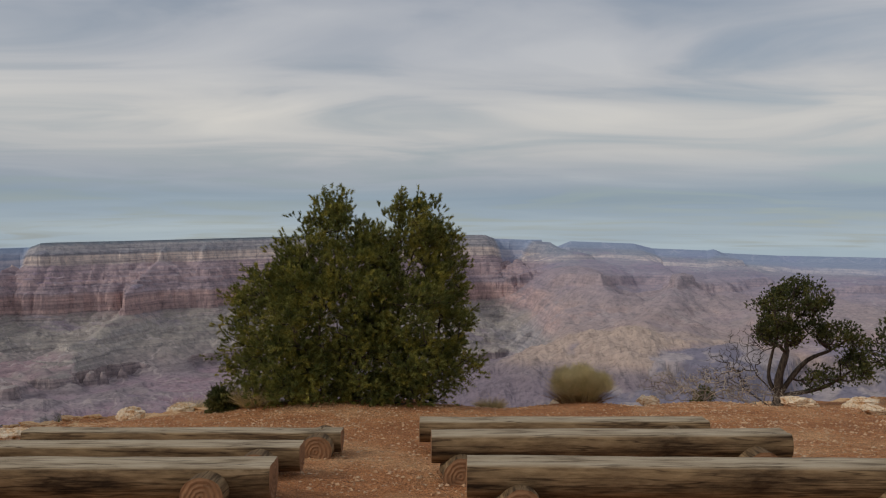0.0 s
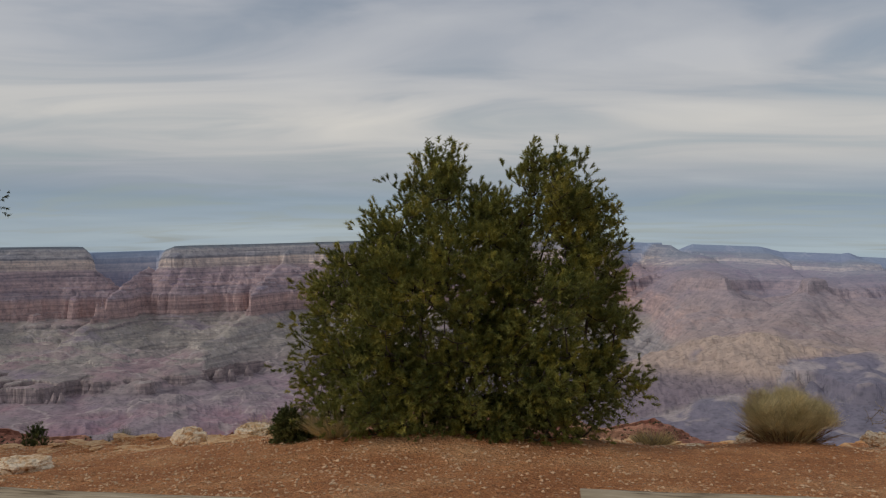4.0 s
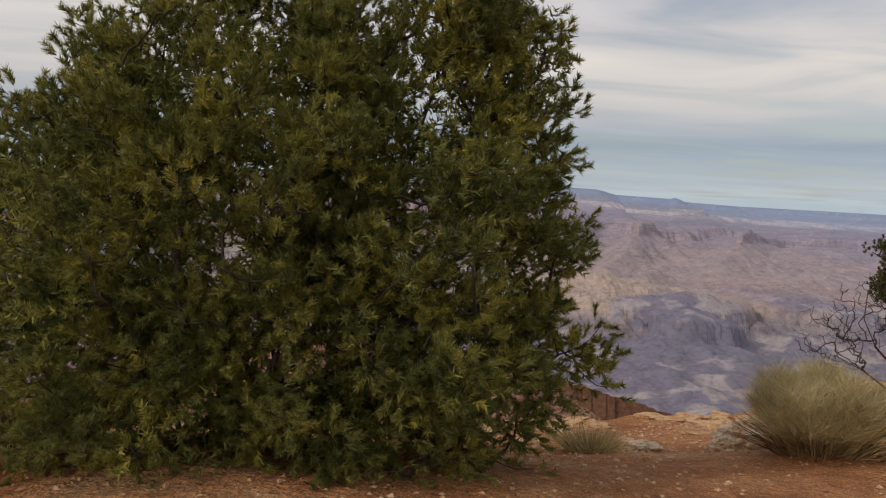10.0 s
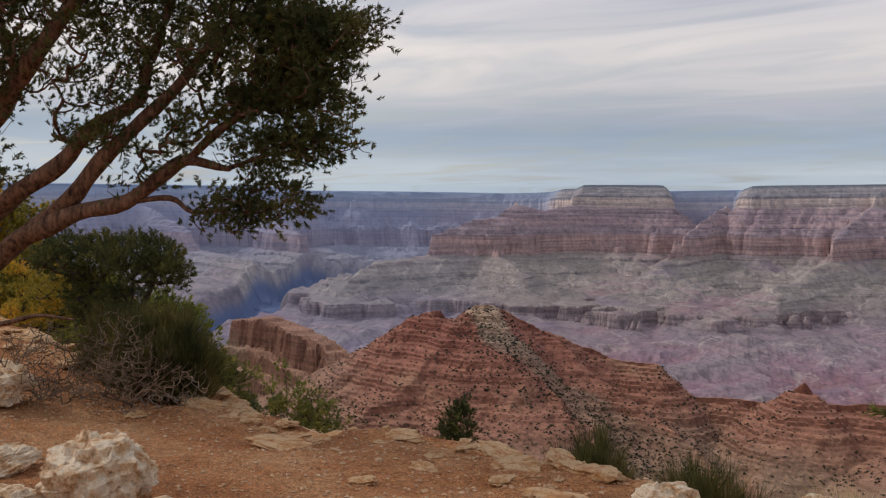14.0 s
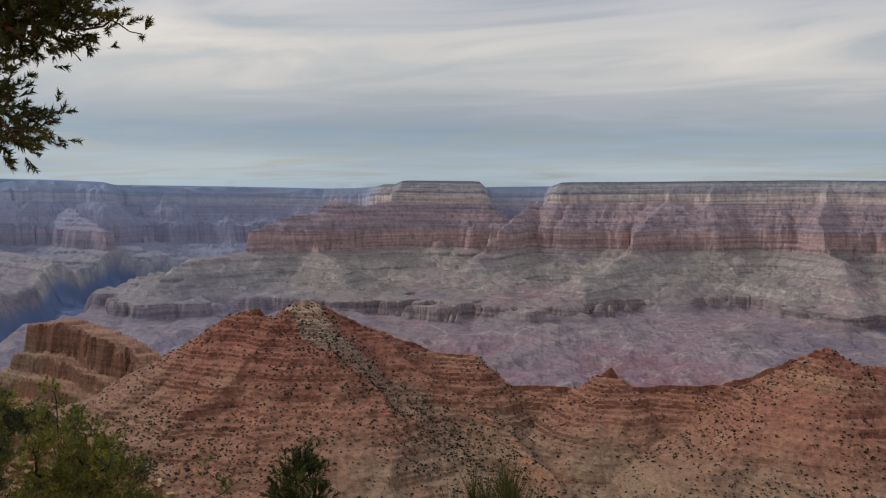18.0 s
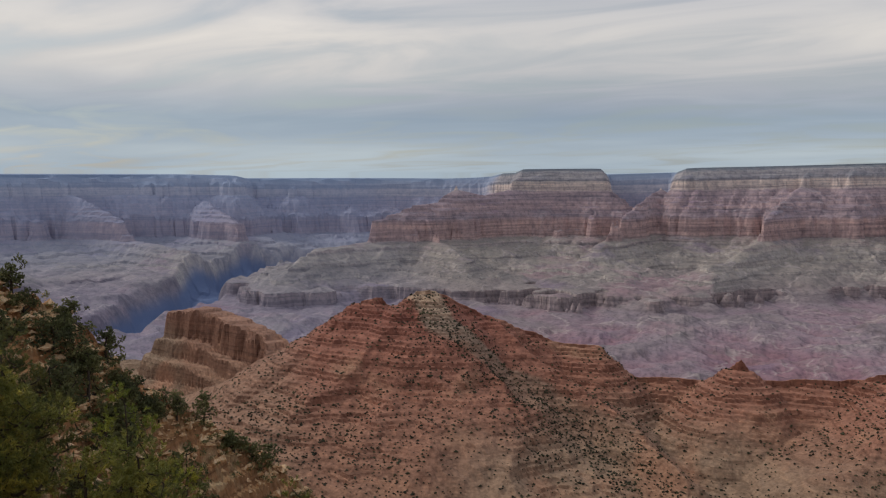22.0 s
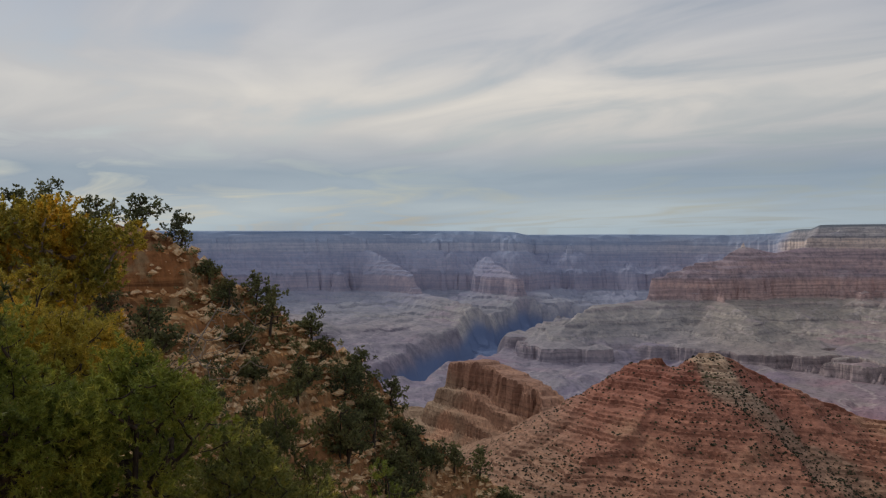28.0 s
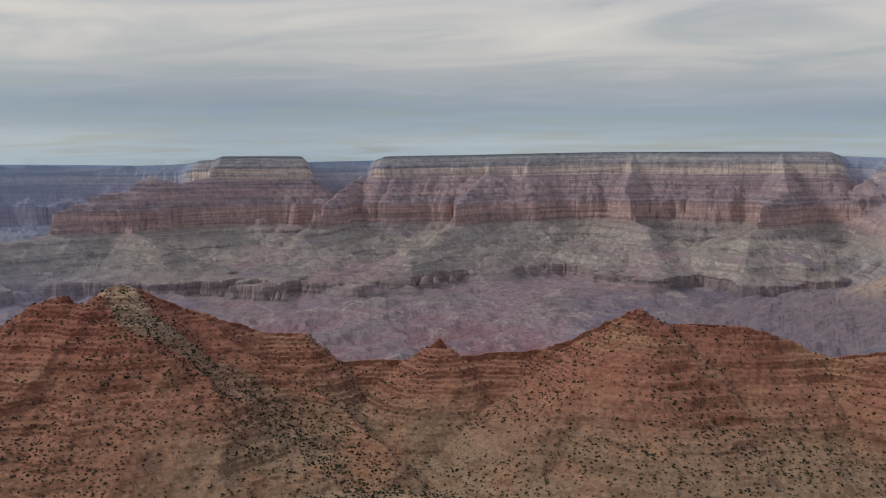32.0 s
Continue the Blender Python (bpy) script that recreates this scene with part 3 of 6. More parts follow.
# ---------------------------------------------------------------- mesh helpers
def quick_mesh(name, verts, faces, mat, smooth=True, mats=None, index=None):
    """A mesh from numpy arrays; faces all have the same number of corners."""
    verts, faces = np.asarray(verts, np.float32), np.asarray(faces, np.int32)
    me = bpy.data.meshes.new(name)
    me.vertices.add(len(verts))
    me.vertices.foreach_set("co", verts.ravel())
    k = faces.shape[1]
    me.loops.add(faces.size)
    me.loops.foreach_set("vertex_index", faces.ravel())
    me.polygons.add(len(faces))
    me.polygons.foreach_set("loop_start", np.arange(0, faces.size, k, dtype=np.int32))
    me.polygons.foreach_set("use_smooth", np.full(len(faces), smooth))
    for mm in (mats or [mat]):
        me.materials.append(mm)
    if index is not None:
        me.polygons.foreach_set("material_index", np.asarray(index, np.int32))
    me.update(calc_edges=True)
    return me


def child(name, me, parent, label="", kind=""):
    ob = tagged(new(name, me), kind=kind)
    ob.parent = parent
    if label:
        tagged(ob, label)
    return ob


def anchor(name, at=(0, 0, 0), **tags):
    ob = new(name)
    ob.location = at
    ob.empty_display_size = 0.2
    return tagged(ob, **tags)


TABLE = np.random.RandomState(7).rand(4096).astype(np.float64)


def lattice(i, j, seed):
    return TABLE[(i * 374761 + j * 668265 + seed * 97561) % 4093 % 4096]


def vnoise(x, y, seed=0):
    i, j = np.floor(x).astype(np.int64), np.floor(y).astype(np.int64)
    u, v = x - i, y - j
    u, v = u * u * (3 - 2 * u), v * v * (3 - 2 * v)
    a, b = lattice(i, j, seed), lattice(i + 1, j, seed)
    c, d = lattice(i, j + 1, seed), lattice(i + 1, j + 1, seed)
    return (a + (b - a) * u) * (1 - v) + (c + (d - c) * u) * v


def fbm(x, y, size, octaves=5, seed=0, gain=0.5, ridged=False):
    """Noise of about -1..1 whose largest swells are `size` metres across."""
    out, amp, total, f = 0.0, 1.0, 0.0, 1.0 / size
    for k in range(octaves):
        n = 2 * vnoise(x * f + 13.7 * k, y * f - 7.3 * k, seed + k) - 1
        if ridged:
            n = 1 - 2 * np.abs(n)
        out, total = out + amp * n, total + amp
        amp, f = amp * gain, f * 2.03
    return out / total


def smooth01(a, b, x):
    t = np.clip((x - a) / (b - a), 0, 1)
    return t * t * (3 - 2 * t)


# ---------------------------------------------------------------- the lie of the land
# Everything beyond the rim is described about this lookout, by bearing (degrees, left of north-ahead is plus) and distance.
VX, VY, EYE = -7.65, 14.95, 0.9
RIM = np.array([(-60, -30), (-40, 8), (-23, 15.2), (-14.4, 14.5), (-11.2, 15.1), (-9.5, 15.3), (-8.5, 15.65), (-7.5, 15.65), (-6.4, 15.45), (-5.2, 15.25), (-3.6, 15.2),
                (-1.4, 15.9), (0.4, 17.2), (1.2, 18.6), (2.6, 19.6), (4.2, 20.6), (5.6, 22.6), (7.2, 25.2), (9.0, 27.4), (11, 28.2), (16, 30), (40, 28), (90, -10)], float)


def rim_distance(x, y):
    """Metres from the rim's edge, plus on the plateau."""
    best, sign = np.full(x.shape, 1e9), np.ones(x.shape)
    for (ax, ay), (bx, by) in zip(RIM[:-1], RIM[1:]):
        dx, dy = bx - ax, by - ay
        t = np.clip(((x - ax) * dx + (y - ay) * dy) / (dx * dx + dy * dy), 0, 1)
        d = np.hypot(x - ax - t * dx, y - ay - t * dy)
        side = np.where(dx * (y - ay) - dy * (x - ax) < 0, 1.0, -1.0)
        near = d < best - 1e-9
        sign = np.where(near, side, sign)
        best = np.where(near, d, best)
    return best * sign


def plateau(x, y):
    z = np.interp(y, [-60, 0, 7.9, 12.8, 40], [2.2, 1.05, 0.56, 0.085, -2.8])
    z = z - 0.09 * np.clip(-x - 2, 0, 7.5) - 0.10 * np.clip(y - 13, 0, 9) * smooth01(-4.5, -1.5, x)
    mound = np.exp(-((x + 1.5) ** 2 / 5.5 + (y - 13.4) ** 2 / 1.6)) * 0.16
    mound += np.exp(-((x - 2.15) ** 2 + (y - 13.8) ** 2) / 0.6) * 0.14 + np.exp(-((x - 4.4) ** 2 + (y - 14.6) ** 2) / 1.6) * 0.16
    return z + mound


def near_height(x, y):
    d = rim_distance(x, y) + 0.5 * fbm(x, y, 2.6, 4, 3)
    z = plateau(x, y) + 0.05 * fbm(x, y, 2.2, 4, 11) + 0.022 * fbm(x, y, 0.45, 3, 5)
    rocky = smooth01(2.2, 0.2, d)
    # broken ledges near the edge
    step = fbm(x, y, 1.3, 4, 21)
    z = z + rocky * (0.13 * np.round(step * 5) / 5 + 0.06 * np.round(fbm(x, y, 0.55, 3, 23) * 3) / 3 + 0.05 * fbm(x, y, 0.3, 3, 9))
    over = np.clip(-d, 0, None)
    drop = 0.42 * over + 0.45 * smooth01(0.25, 0.6, over) + 1.25 * np.clip(over - 3.2, 0, None) + 0.7 * smooth01(3.0, 3.5, over)
    return z - drop


def bearing(x, y):
    return np.degrees(np.arctan2(-(x - VX), y - VY)), np.hypot(x - VX, y - VY)


# crest of the red ridge below the rim: bearing, angle under eye level, distance
CREST = np.array([(110, -13, 650), (80, -12.6, 700), (68, -11.7, 722), (62, -11.25, 738), (59.5, -11.3, 742), (57.6, -12.6, 730), (53.8, -12.8, 700), (52.2, -12.0, 650), (49.5, -10.9, 590),
                  (47.4, -9.0, 570), (46.6, -8.35, 562), (45.4, -8.3, 558), (44.7, -9.0, 556), (44.1, -8.8, 556), (43.1, -7.8, 553), (42.2, -7.7, 552), (38.7, -9.3, 556), (33.0, -11.2, 560), (30.7, -11.25, 556), (28.4, -13.1, 552),
                  (24.0, -13.1, 548), (21.6, -11.6, 540), (20.3, -12.7, 540), (15.8, -12.3, 545), (13.1, -11.6, 540), (9.6, -9.7, 534), (8.3, -9.1, 532), (6.9, -10.1, 536),
                  (2.3, -9.9, 545), (0.2, -10.1, 550), (-3.5, -11.4, 556), (-6.8, -10.6, 560), (-10.3, -11.9, 570), (-20, -14, 580), (-60, -16, 600)])[::-1]
# crest of the wooded spur beside the lookout
SPURLINE = np.array([(125, 2.5, 60), (95, 2.2, 74), (84, 1.0, 82), (79.0, 0.3, 85), (76.5, -0.9, 86), (74.3, -2.6, 87), (71.2, -4.6, 88), (66.0, -7.6, 90), (64.0, -9.5, 91), (61.6, -12.6, 92), (57.0, -15.6, 95),
                     (53.0, -18.2, 98), (48, -22, 104), (40, -30, 112), (20, -45, 120), (-80, -60, 120)])[::-1]


def spur_height(az, r, x, y):
    el, rs = np.interp(az, SPURLINE[:, 0], SPURLINE[:, 1]), np.interp(az, SPURLINE[:, 0], SPURLINE[:, 2])
    zs = EYE + np.tan(np.radians(el)) * rs
    d = rs - r
    z = zs - np.where(d > 0, 0.72 * d, -1.5 * d)
    knob = np.exp(-((az - 79.5) / 3.2) ** 2)
    z = z + knob * (1.2 * smooth01(4, 1, np.abs(d)) - 3.2 * smooth01(2.0, 3.0, d) + 3.0 * smooth01(6, 14, d))
    return z + 2.2 * fbm(x, y, 18, 5, 41) * smooth01(0, 9, np.abs(d)) - 0.8


def terrace(z, period, hard, x, y):
    """Pull a slope into level ledges with risers between them."""
    q = z / period + 0.25 * fbm(x, y, period * 22, 3, 77)
    f = q - np.floor(q)
    g = np.where(f < 0.66, f * 0.16 / 0.66, 0.16 + (f - 0.66) * 0.84 / 0.34)
    return z + hard * (g - f) * period


# spurs that come down from the ridge: bearing, angle, distance
SPURS = ([(42.6, -7.7, 552), (40.0, -10.6, 530), (36.6, -14.2, 490), (33.0, -20.0, 430)],
         [(46.2, -8.3, 560), (44.6, -11.8, 530), (40.5, -13.6, 505), (36.6, -14.2, 490)],
         [(8.3, -9.1, 532), (11.5, -13.2, 496), (15.0, -17.2, 450)],
         [(38.7, -9.3, 556), (30.5, -14.5, 505), (24.5, -19.0, 450)])


FAN = [(80, -12.6, 700), (68, -11.7, 722), (62, -11.25, 738), (59.0, -11.4, 740)]
WASH = [(42.5, -7.7, 552), (41.4, -11.4, 527), (37.6, -13.4, 510), (33.4, -15.8, 490), (29.9, -17.5, 470), (26.5, -20, 438)]
MESA = [(58.6, -8.7, 700), (57.0, -8.75, 680), (55.0, -9.5, 650), (53.4, -10.4, 622), (52.0, -11.8, 595)]


def spot(az, el, r):
    a = math.radians(az)
    return VX - math.sin(a) * r, VY + math.cos(a) * r, EYE + math.tan(math.radians(el)) * r


def line_height(x, y, line, fall):
    """Height of a ridge whose crest follows the line and whose flanks fall away from it."""
    out = np.full(x.shape, -1e9)
    pts = [spot(*p) for p in line]
    for (ax, ay, az_), (bx, by, bz) in zip(pts[:-1], pts[1:]):
        dx, dy = bx - ax, by - ay
        t = np.clip(((x - ax) * dx + (y - ay) * dy) / (dx * dx + dy * dy), 0, 1)
        d = np.hypot(x - ax - t * dx, y - ay - t * dy)
        out = np.maximum(out, az_ + (bz - az_) * t - fall(d))
    return out


def ridge_height(az, r, x, y, rough=True):
    wx, wy = x + 8 * fbm(x, y, 50, 5, 52, 0.6), y + 8 * fbm(x, y, 50, 5, 53, 0.6)
    rc = np.interp(az, CREST[:, 0], CREST[:, 2])
    el = np.interp(az, CREST[:, 0], CREST[:, 1])
    behind = r > rc
    floor_r = 385.0
    floor_z = EYE - math.tan(math.radians(23.2)) * floor_r + 0.055 * np.clip(floor_r - r, 0, None) - 0.12 * np.clip(r - floor_r, 0, None) + 5 * fbm(x, y, 70, 4, 57)
    flank = lambda d: 0.70 * np.clip(d, 0, 70) + 0.42 * np.clip(d - 70, 0, None)
    sharp = lambda d: 0.60 * d
    z = line_height(wx, wy, CREST[2:-1], flank)
    for line in SPURS:
        z = np.maximum(z, line_height(wx, wy, line, sharp))
    crag = 5 * fbm(x, y, 34, 4, 151, 0.6, True)
    mesa = line_height(wx, wy, MESA, lambda d: 0.05 * d + 22 * smooth01(9, 14, d + crag) + 8 * smooth01(20, 24, d + crag) + 7 * smooth01(32, 36, d + crag) + 0.62 * np.clip(d - 17, 0, None))
    z = np.maximum(np.maximum(z, mesa), line_height(wx, wy, FAN, lambda d: 0.24 * d))
    # gullies between the spurs
    below = np.clip((EYE + np.tan(np.radians(el)) * rc) - z, 0, 40)
    gul = fbm(x + 0.4 * y, y, 46, 4, 61, 0.55, True)
    z = z - below * 0.11 * (1 - gul) - 1.1 * (1 - fbm(x, y, 15, 4, 64, 0.6, True))
    z = np.maximum(z, floor_z + 3.0 * fbm(x, y, 60, 4, 58, 0.5, True))
    zc = EYE + np.tan(np.radians(el)) * rc
    back = zc - 1.1 * np.clip(r - rc - 2, 0, None)
    z = np.where(behind, np.minimum(np.maximum(z, zc - 0.3), back), z)
    if rough:
        # ledges stand out on the heights and on broken stretches lower down, and lie under rubble elsewhere
        bare = np.clip(0.22 + 0.75 * smooth01(30, 6, zc - z) + 0.9 * fbm(x, y, 55, 3, 67) + 0.4 * fbm(x, y, 12, 3, 68), 0.10, 0.9)
        z = z + bare * (terrace(terrace(z, 8.0, 0.45, x, y), 2.4, 0.95, y, x) - z) + 0.25 * fbm(x, y, 4, 3, 66)
    return z


# the far rim: bearing, angle, distance
FARRIM = np.array([(120, -0.3, 4300), (76, -0.4, 4400), (57.5, -0.28, 4480), (55, -0.30, 4500), (54.2, -0.48, 4760), (47, -0.40, 4800), (41.3, -0.38, 4800), (39.4, -0.30, 4740), (38.2, -0.2, 4700),
                   (37.4, 0.02, 4380), (36.6, 0.05, 4300), (36.1, 0.30, 3980), (30.9, 0.38, 3980), (30.5, 0.0, 4560), (26.2, 0.16, 4560), (25.5, 0.45, 4080), (20, 0.62, 4120), (10, 0.95, 4180), (-2.8, 1.08, 4150),
                   (-3.5, 0.82, 4560), (-5.7, 0.75, 4600), (-6.2, 0.62, 4350), (-7.1, 0.6, 4350), (-7.5, 0.28, 4700), (-8.4, 0.66, 4560), (-12.6, 0.5, 4560), (-13.8, 0.18, 4600), (-17.2, 0.05, 4600), (-17.6, 0.14, 4600), (-18.2, -0.12, 4650),
                   (-22, -0.30, 4700), (-30, -0.45, 4750), (-60, -0.5, 4750)])[::-1]
# the beds in the far wall: how far out from the rim, and how far down, each ledge and slope begins
STEPS = ((-600, 4), (-40, 2), (0, 0), (5, -11), (20, -17), (25, -30), (60, -52), (66, -94), (112, -120), (115, -128), (140, -137), (143, -148), (166, -155), (169, -166), (194, -174), (197, -184), (222, -192), (225, -201),
         (252, -214), (262, -268), (266, -292), (350, -316), (353, -324), (470, -348), (474, -358), (620, -378), (624, -386), (770, -402), (780, -442), (860, -458), (1200, -480), (1900, -512), (3200, -540))
STEP_S, STEP_Z = np.array([a for a, b in STEPS], float), np.array([b for a, b in STEPS], float)
# long arms of rock that reach out from the far rim: bearing, distance, how far down the beds their crest lies
ARMS = ([(34, 4000, 0), (36.5, 3900, 46), (38.6, 3800, 100), (40.5, 3700, 52), (42, 3600, 150), (44, 3500, 175), (47, 3350, 285), (49.5, 3200, 308), (52, 3000, 600)], [(43, 3560, 240), (41, 3300, 300), (40, 3150, 420)], [(27, 4200, 60), (29.5, 3720, 240), (31, 3480, 338)],
        [(18, 4150, 0), (19.5, 3860, 150), (21, 3560, 330), (24, 3150, 700)], [(9, 4180, 0), (9.5, 3900, 200), (8, 3560, 335), (7, 3200, 800)], [(0, 4150, 0), (-0.5, 3800, 170), (1.5, 3500, 330), (2, 3100, 900)],
        [(66, 4450, 0), (62, 4050, 240), (58, 3600, 420), (55, 3200, 800)], [(57, 4300, 100), (55.5, 4000, 236), (54.5, 3800, 320)], [(78, 4400, 0), (74, 3900, 300), (70, 3400, 700)],
        [(-6.6, 4400, 40), (-9, 3800, 300), (-11, 3200, 600)], [(-17.5, 4600, 0), (-16, 3900, 350), (-15, 3200, 620), (-13.5, 2700, 1000)], [(-25, 4700, 0), (-22, 3900, 500), (-20.5, 3000, 900)])


ARM_OLD, ARM_NEW = (0, 56, 105, 290, 302, 1150, 1162, 1800), (0, 60, 114, 250, 268, 765, 782, 1500)
TANHILL = [(-4, -8.5, 2500), (-7.5, -5.2, 2560), (-9.5, -4.5, 2560), (-13, -4.6, 2520), (-17, -5.2, 2500), (-21, -6.3, 2480), (-25, -7.2, 2440), (-31, -8.0, 2400), (-38, -9.0, 2350)]


GORGE = [(70, 2300, 190), (63, 2700, 230), (59, 3100, 260), (56.5, 3450, 240), (53, 3800, 200), (47, 4150, 150), (42, 4450, 120)]


def line_away(x, y, pts):
    """Distance from a chain of points (x, y, value) and the value at the nearest place on it."""
    best, val = np.full(x.shape, 1e9), np.zeros(x.shape)
    for (ax, ay, av), (bx, by, bv) in zip(pts[:-1], pts[1:]):
        dx, dy = bx - ax, by - ay
        t = np.clip(((x - ax) * dx + (y - ay) * dy) / (dx * dx + dy * dy + 1e-9), 0, 1)
        d = np.hypot(x - ax - t * dx, y - ay - t * dy)
        near = d < best
        val = np.where(near, av + (bv - av) * t, val)
        best = np.where(near, d, best)
    return best, val


def wall_height(az, r, x, y):
    """Height of the far side, how much of it is tan hill, the depth in the beds, how far out from the rim it lies, and how deep the gorge is cut."""
    pts = [(VX - math.sin(math.radians(a)) * d, VY + math.cos(math.radians(a)) * d, EYE + math.tan(math.radians(e)) * d) for a, e, d in FARRIM]
    rr = np.interp(az, FARRIM[:, 0], FARRIM[:, 2])
    d, zr = line_away(x, y, pts)
    s0 = np.where(r < rr, d, -d)
    inner = smooth01(0, 70, s0)
    # promontories, alcoves, joints: each smaller than the last
    big, mid, fine = fbm(x, y, 620, 3, 83, 0.5, True), fbm(x + 40, y, 210, 3, 87, 0.5, True), fbm(x, y + 90, 62, 3, 85, 0.55, True)
    rough = 130 * big + 84 * mid + 24 * fine
    s = s0 + inner * (rough + 18)
    for arm in ARMS:
        q = [(VX - math.sin(math.radians(a)) * dd, VY + math.cos(math.radians(a)) * dd, float(np.interp(v, ARM_OLD, ARM_NEW))) for a, dd, v in arm]
        ad, av = line_away(x, y, q)
        s = np.where(s0 > 0, np.minimum(s, av + np.clip(ad * 0.8 + (rough + 10) * smooth01(0, 120, ad) * 0.8, 0, None)), s)
    s = s + smooth01(280, 620, s) * (150 * fbm(x, y, 700, 4, 81, 0.5, True) + 60 * mid) + smooth01(80, 260, s) * 40 * fbm(x, y, 330, 3, 82, 0.5, True)
    s = np.where(s0 > 2, np.maximum(s, 2.0), s)
    s = s + smooth01(-3, -9, az) * (np.maximum(s0 * 0.75, 0) - s) * smooth01(900, 300, s0) * (s0 > 0)
    lift = zr * smooth01(900, 0, s)
    depth = np.full(s.shape, float(STEP_Z[0]))
    for k in range(len(STEPS) - 1):
        ds, dz = STEP_S[k + 1] - STEP_S[k], STEP_Z[k + 1] - STEP_Z[k]
        own = 0.0
        if dz / ds < -1.0 and k > 1:
            size = 55 + 0.12 * STEP_S[k]
            own = min(5 + 0.10 * STEP_S[k], 26) * fbm(x, y, size, 3, 300 + 7 * k, 0.55, True) * smooth01(0, 40, s0)
        depth = depth + dz * np.clip((s + own - STEP_S[k]) / ds, 0, 1)
    # ribs and gullies in the slopes between the ledges, and hills of soft shale lower down
    rib, vein = fbm(x + 0.5 * y, y - 0.3 * x, 120, 4, 141, 0.55, True), fbm(x, y, 430, 5, 94, 0.52, True)
    depth = depth + 13 * rib * smooth01(280, 330, s) * smooth01(760, 640, s) + 5 * rib * smooth01(95, 115, s) * smooth01(240, 200, s)
    # the dark ledge is broken by slopes of rubble
    gone = smooth01(-0.15, 0.20, fbm(x, y, 360, 3, 97)) * smooth01(560, 700, s) * smooth01(1000, 880, s)
    depth = depth + gone * (np.interp(s, [560, 1000], [-366, -466]) - depth)
    low = smooth01(800, 1050, s)
    depth = depth + low * (44 * vein + 15 * rib + 34 * fbm(x, y, 1100, 2, 96) + 6)
    z = lift + depth
    east = smooth01(-3, -9, az)
    soft = lift + np.interp(s, [-600, 0, 40, 150, 170, 420, 450, 900, 1150, 1180, 1700, 2300, 3400], [2, 0, -30, -56, -84, -140, -180, -260, -300, -345, -430, -500, -540]) + (24 * fbm(x, y, 420, 4, 95, 0.5, True) + 8 * rib) * smooth01(200, 500, s)
    z = z * (1 - east) + soft * east
    z = np.minimum(z, zr + 5.0 * smooth01(0, 60, -s0))
    # the river's inner gorge
    gd, gv = line_away(x + 90 * fbm(x, y, 420, 3, 131), y + 90 * fbm(x, y, 420, 3, 132), [(*spot(a, 0, d)[:2], w) for a, d, w in GORGE])
    cut = 120 * smooth01(0.62, 0.25, gd / gv) * smooth01(-170, -330, z)
    cut = cut * smooth01(40, 48, az)
    z = z - cut
    # a mass of eroded tan hills in the middle distance
    hx, hy = x + 60 * fbm(x, y, 330, 4, 111), y + 60 * fbm(x, y, 330, 4, 112)
    hill = line_height(hx, hy, TANHILL, lambda d: 0.36 * d) - 30 * (1 - fbm(x, y, 170, 5, 113, 0.62, True))
    tan = np.maximum(smooth01(-4, 10, hill - z), 0.75 * smooth01(-110, -20, hill - z) * smooth01(2380, 2560, r))
    tan = np.maximum(tan, 0.5 * east * smooth01(2560, 2800, r) * smooth01(4350, 3600, r))
    return np.maximum(z, hill), tan, z - lift + cut, s, cut


def sheet(rows, cols):
    i = np.arange((rows - 1) * cols).reshape(rows - 1, cols)[:, :-1].ravel()
    return np.stack([i, i + 1, i + 1 + cols, i + cols], 1)


def polar(azs, rs):
    a, r = np.meshgrid(np.radians(azs), rs)
    return VX - np.sin(a) * r, VY + np.cos(a) * r


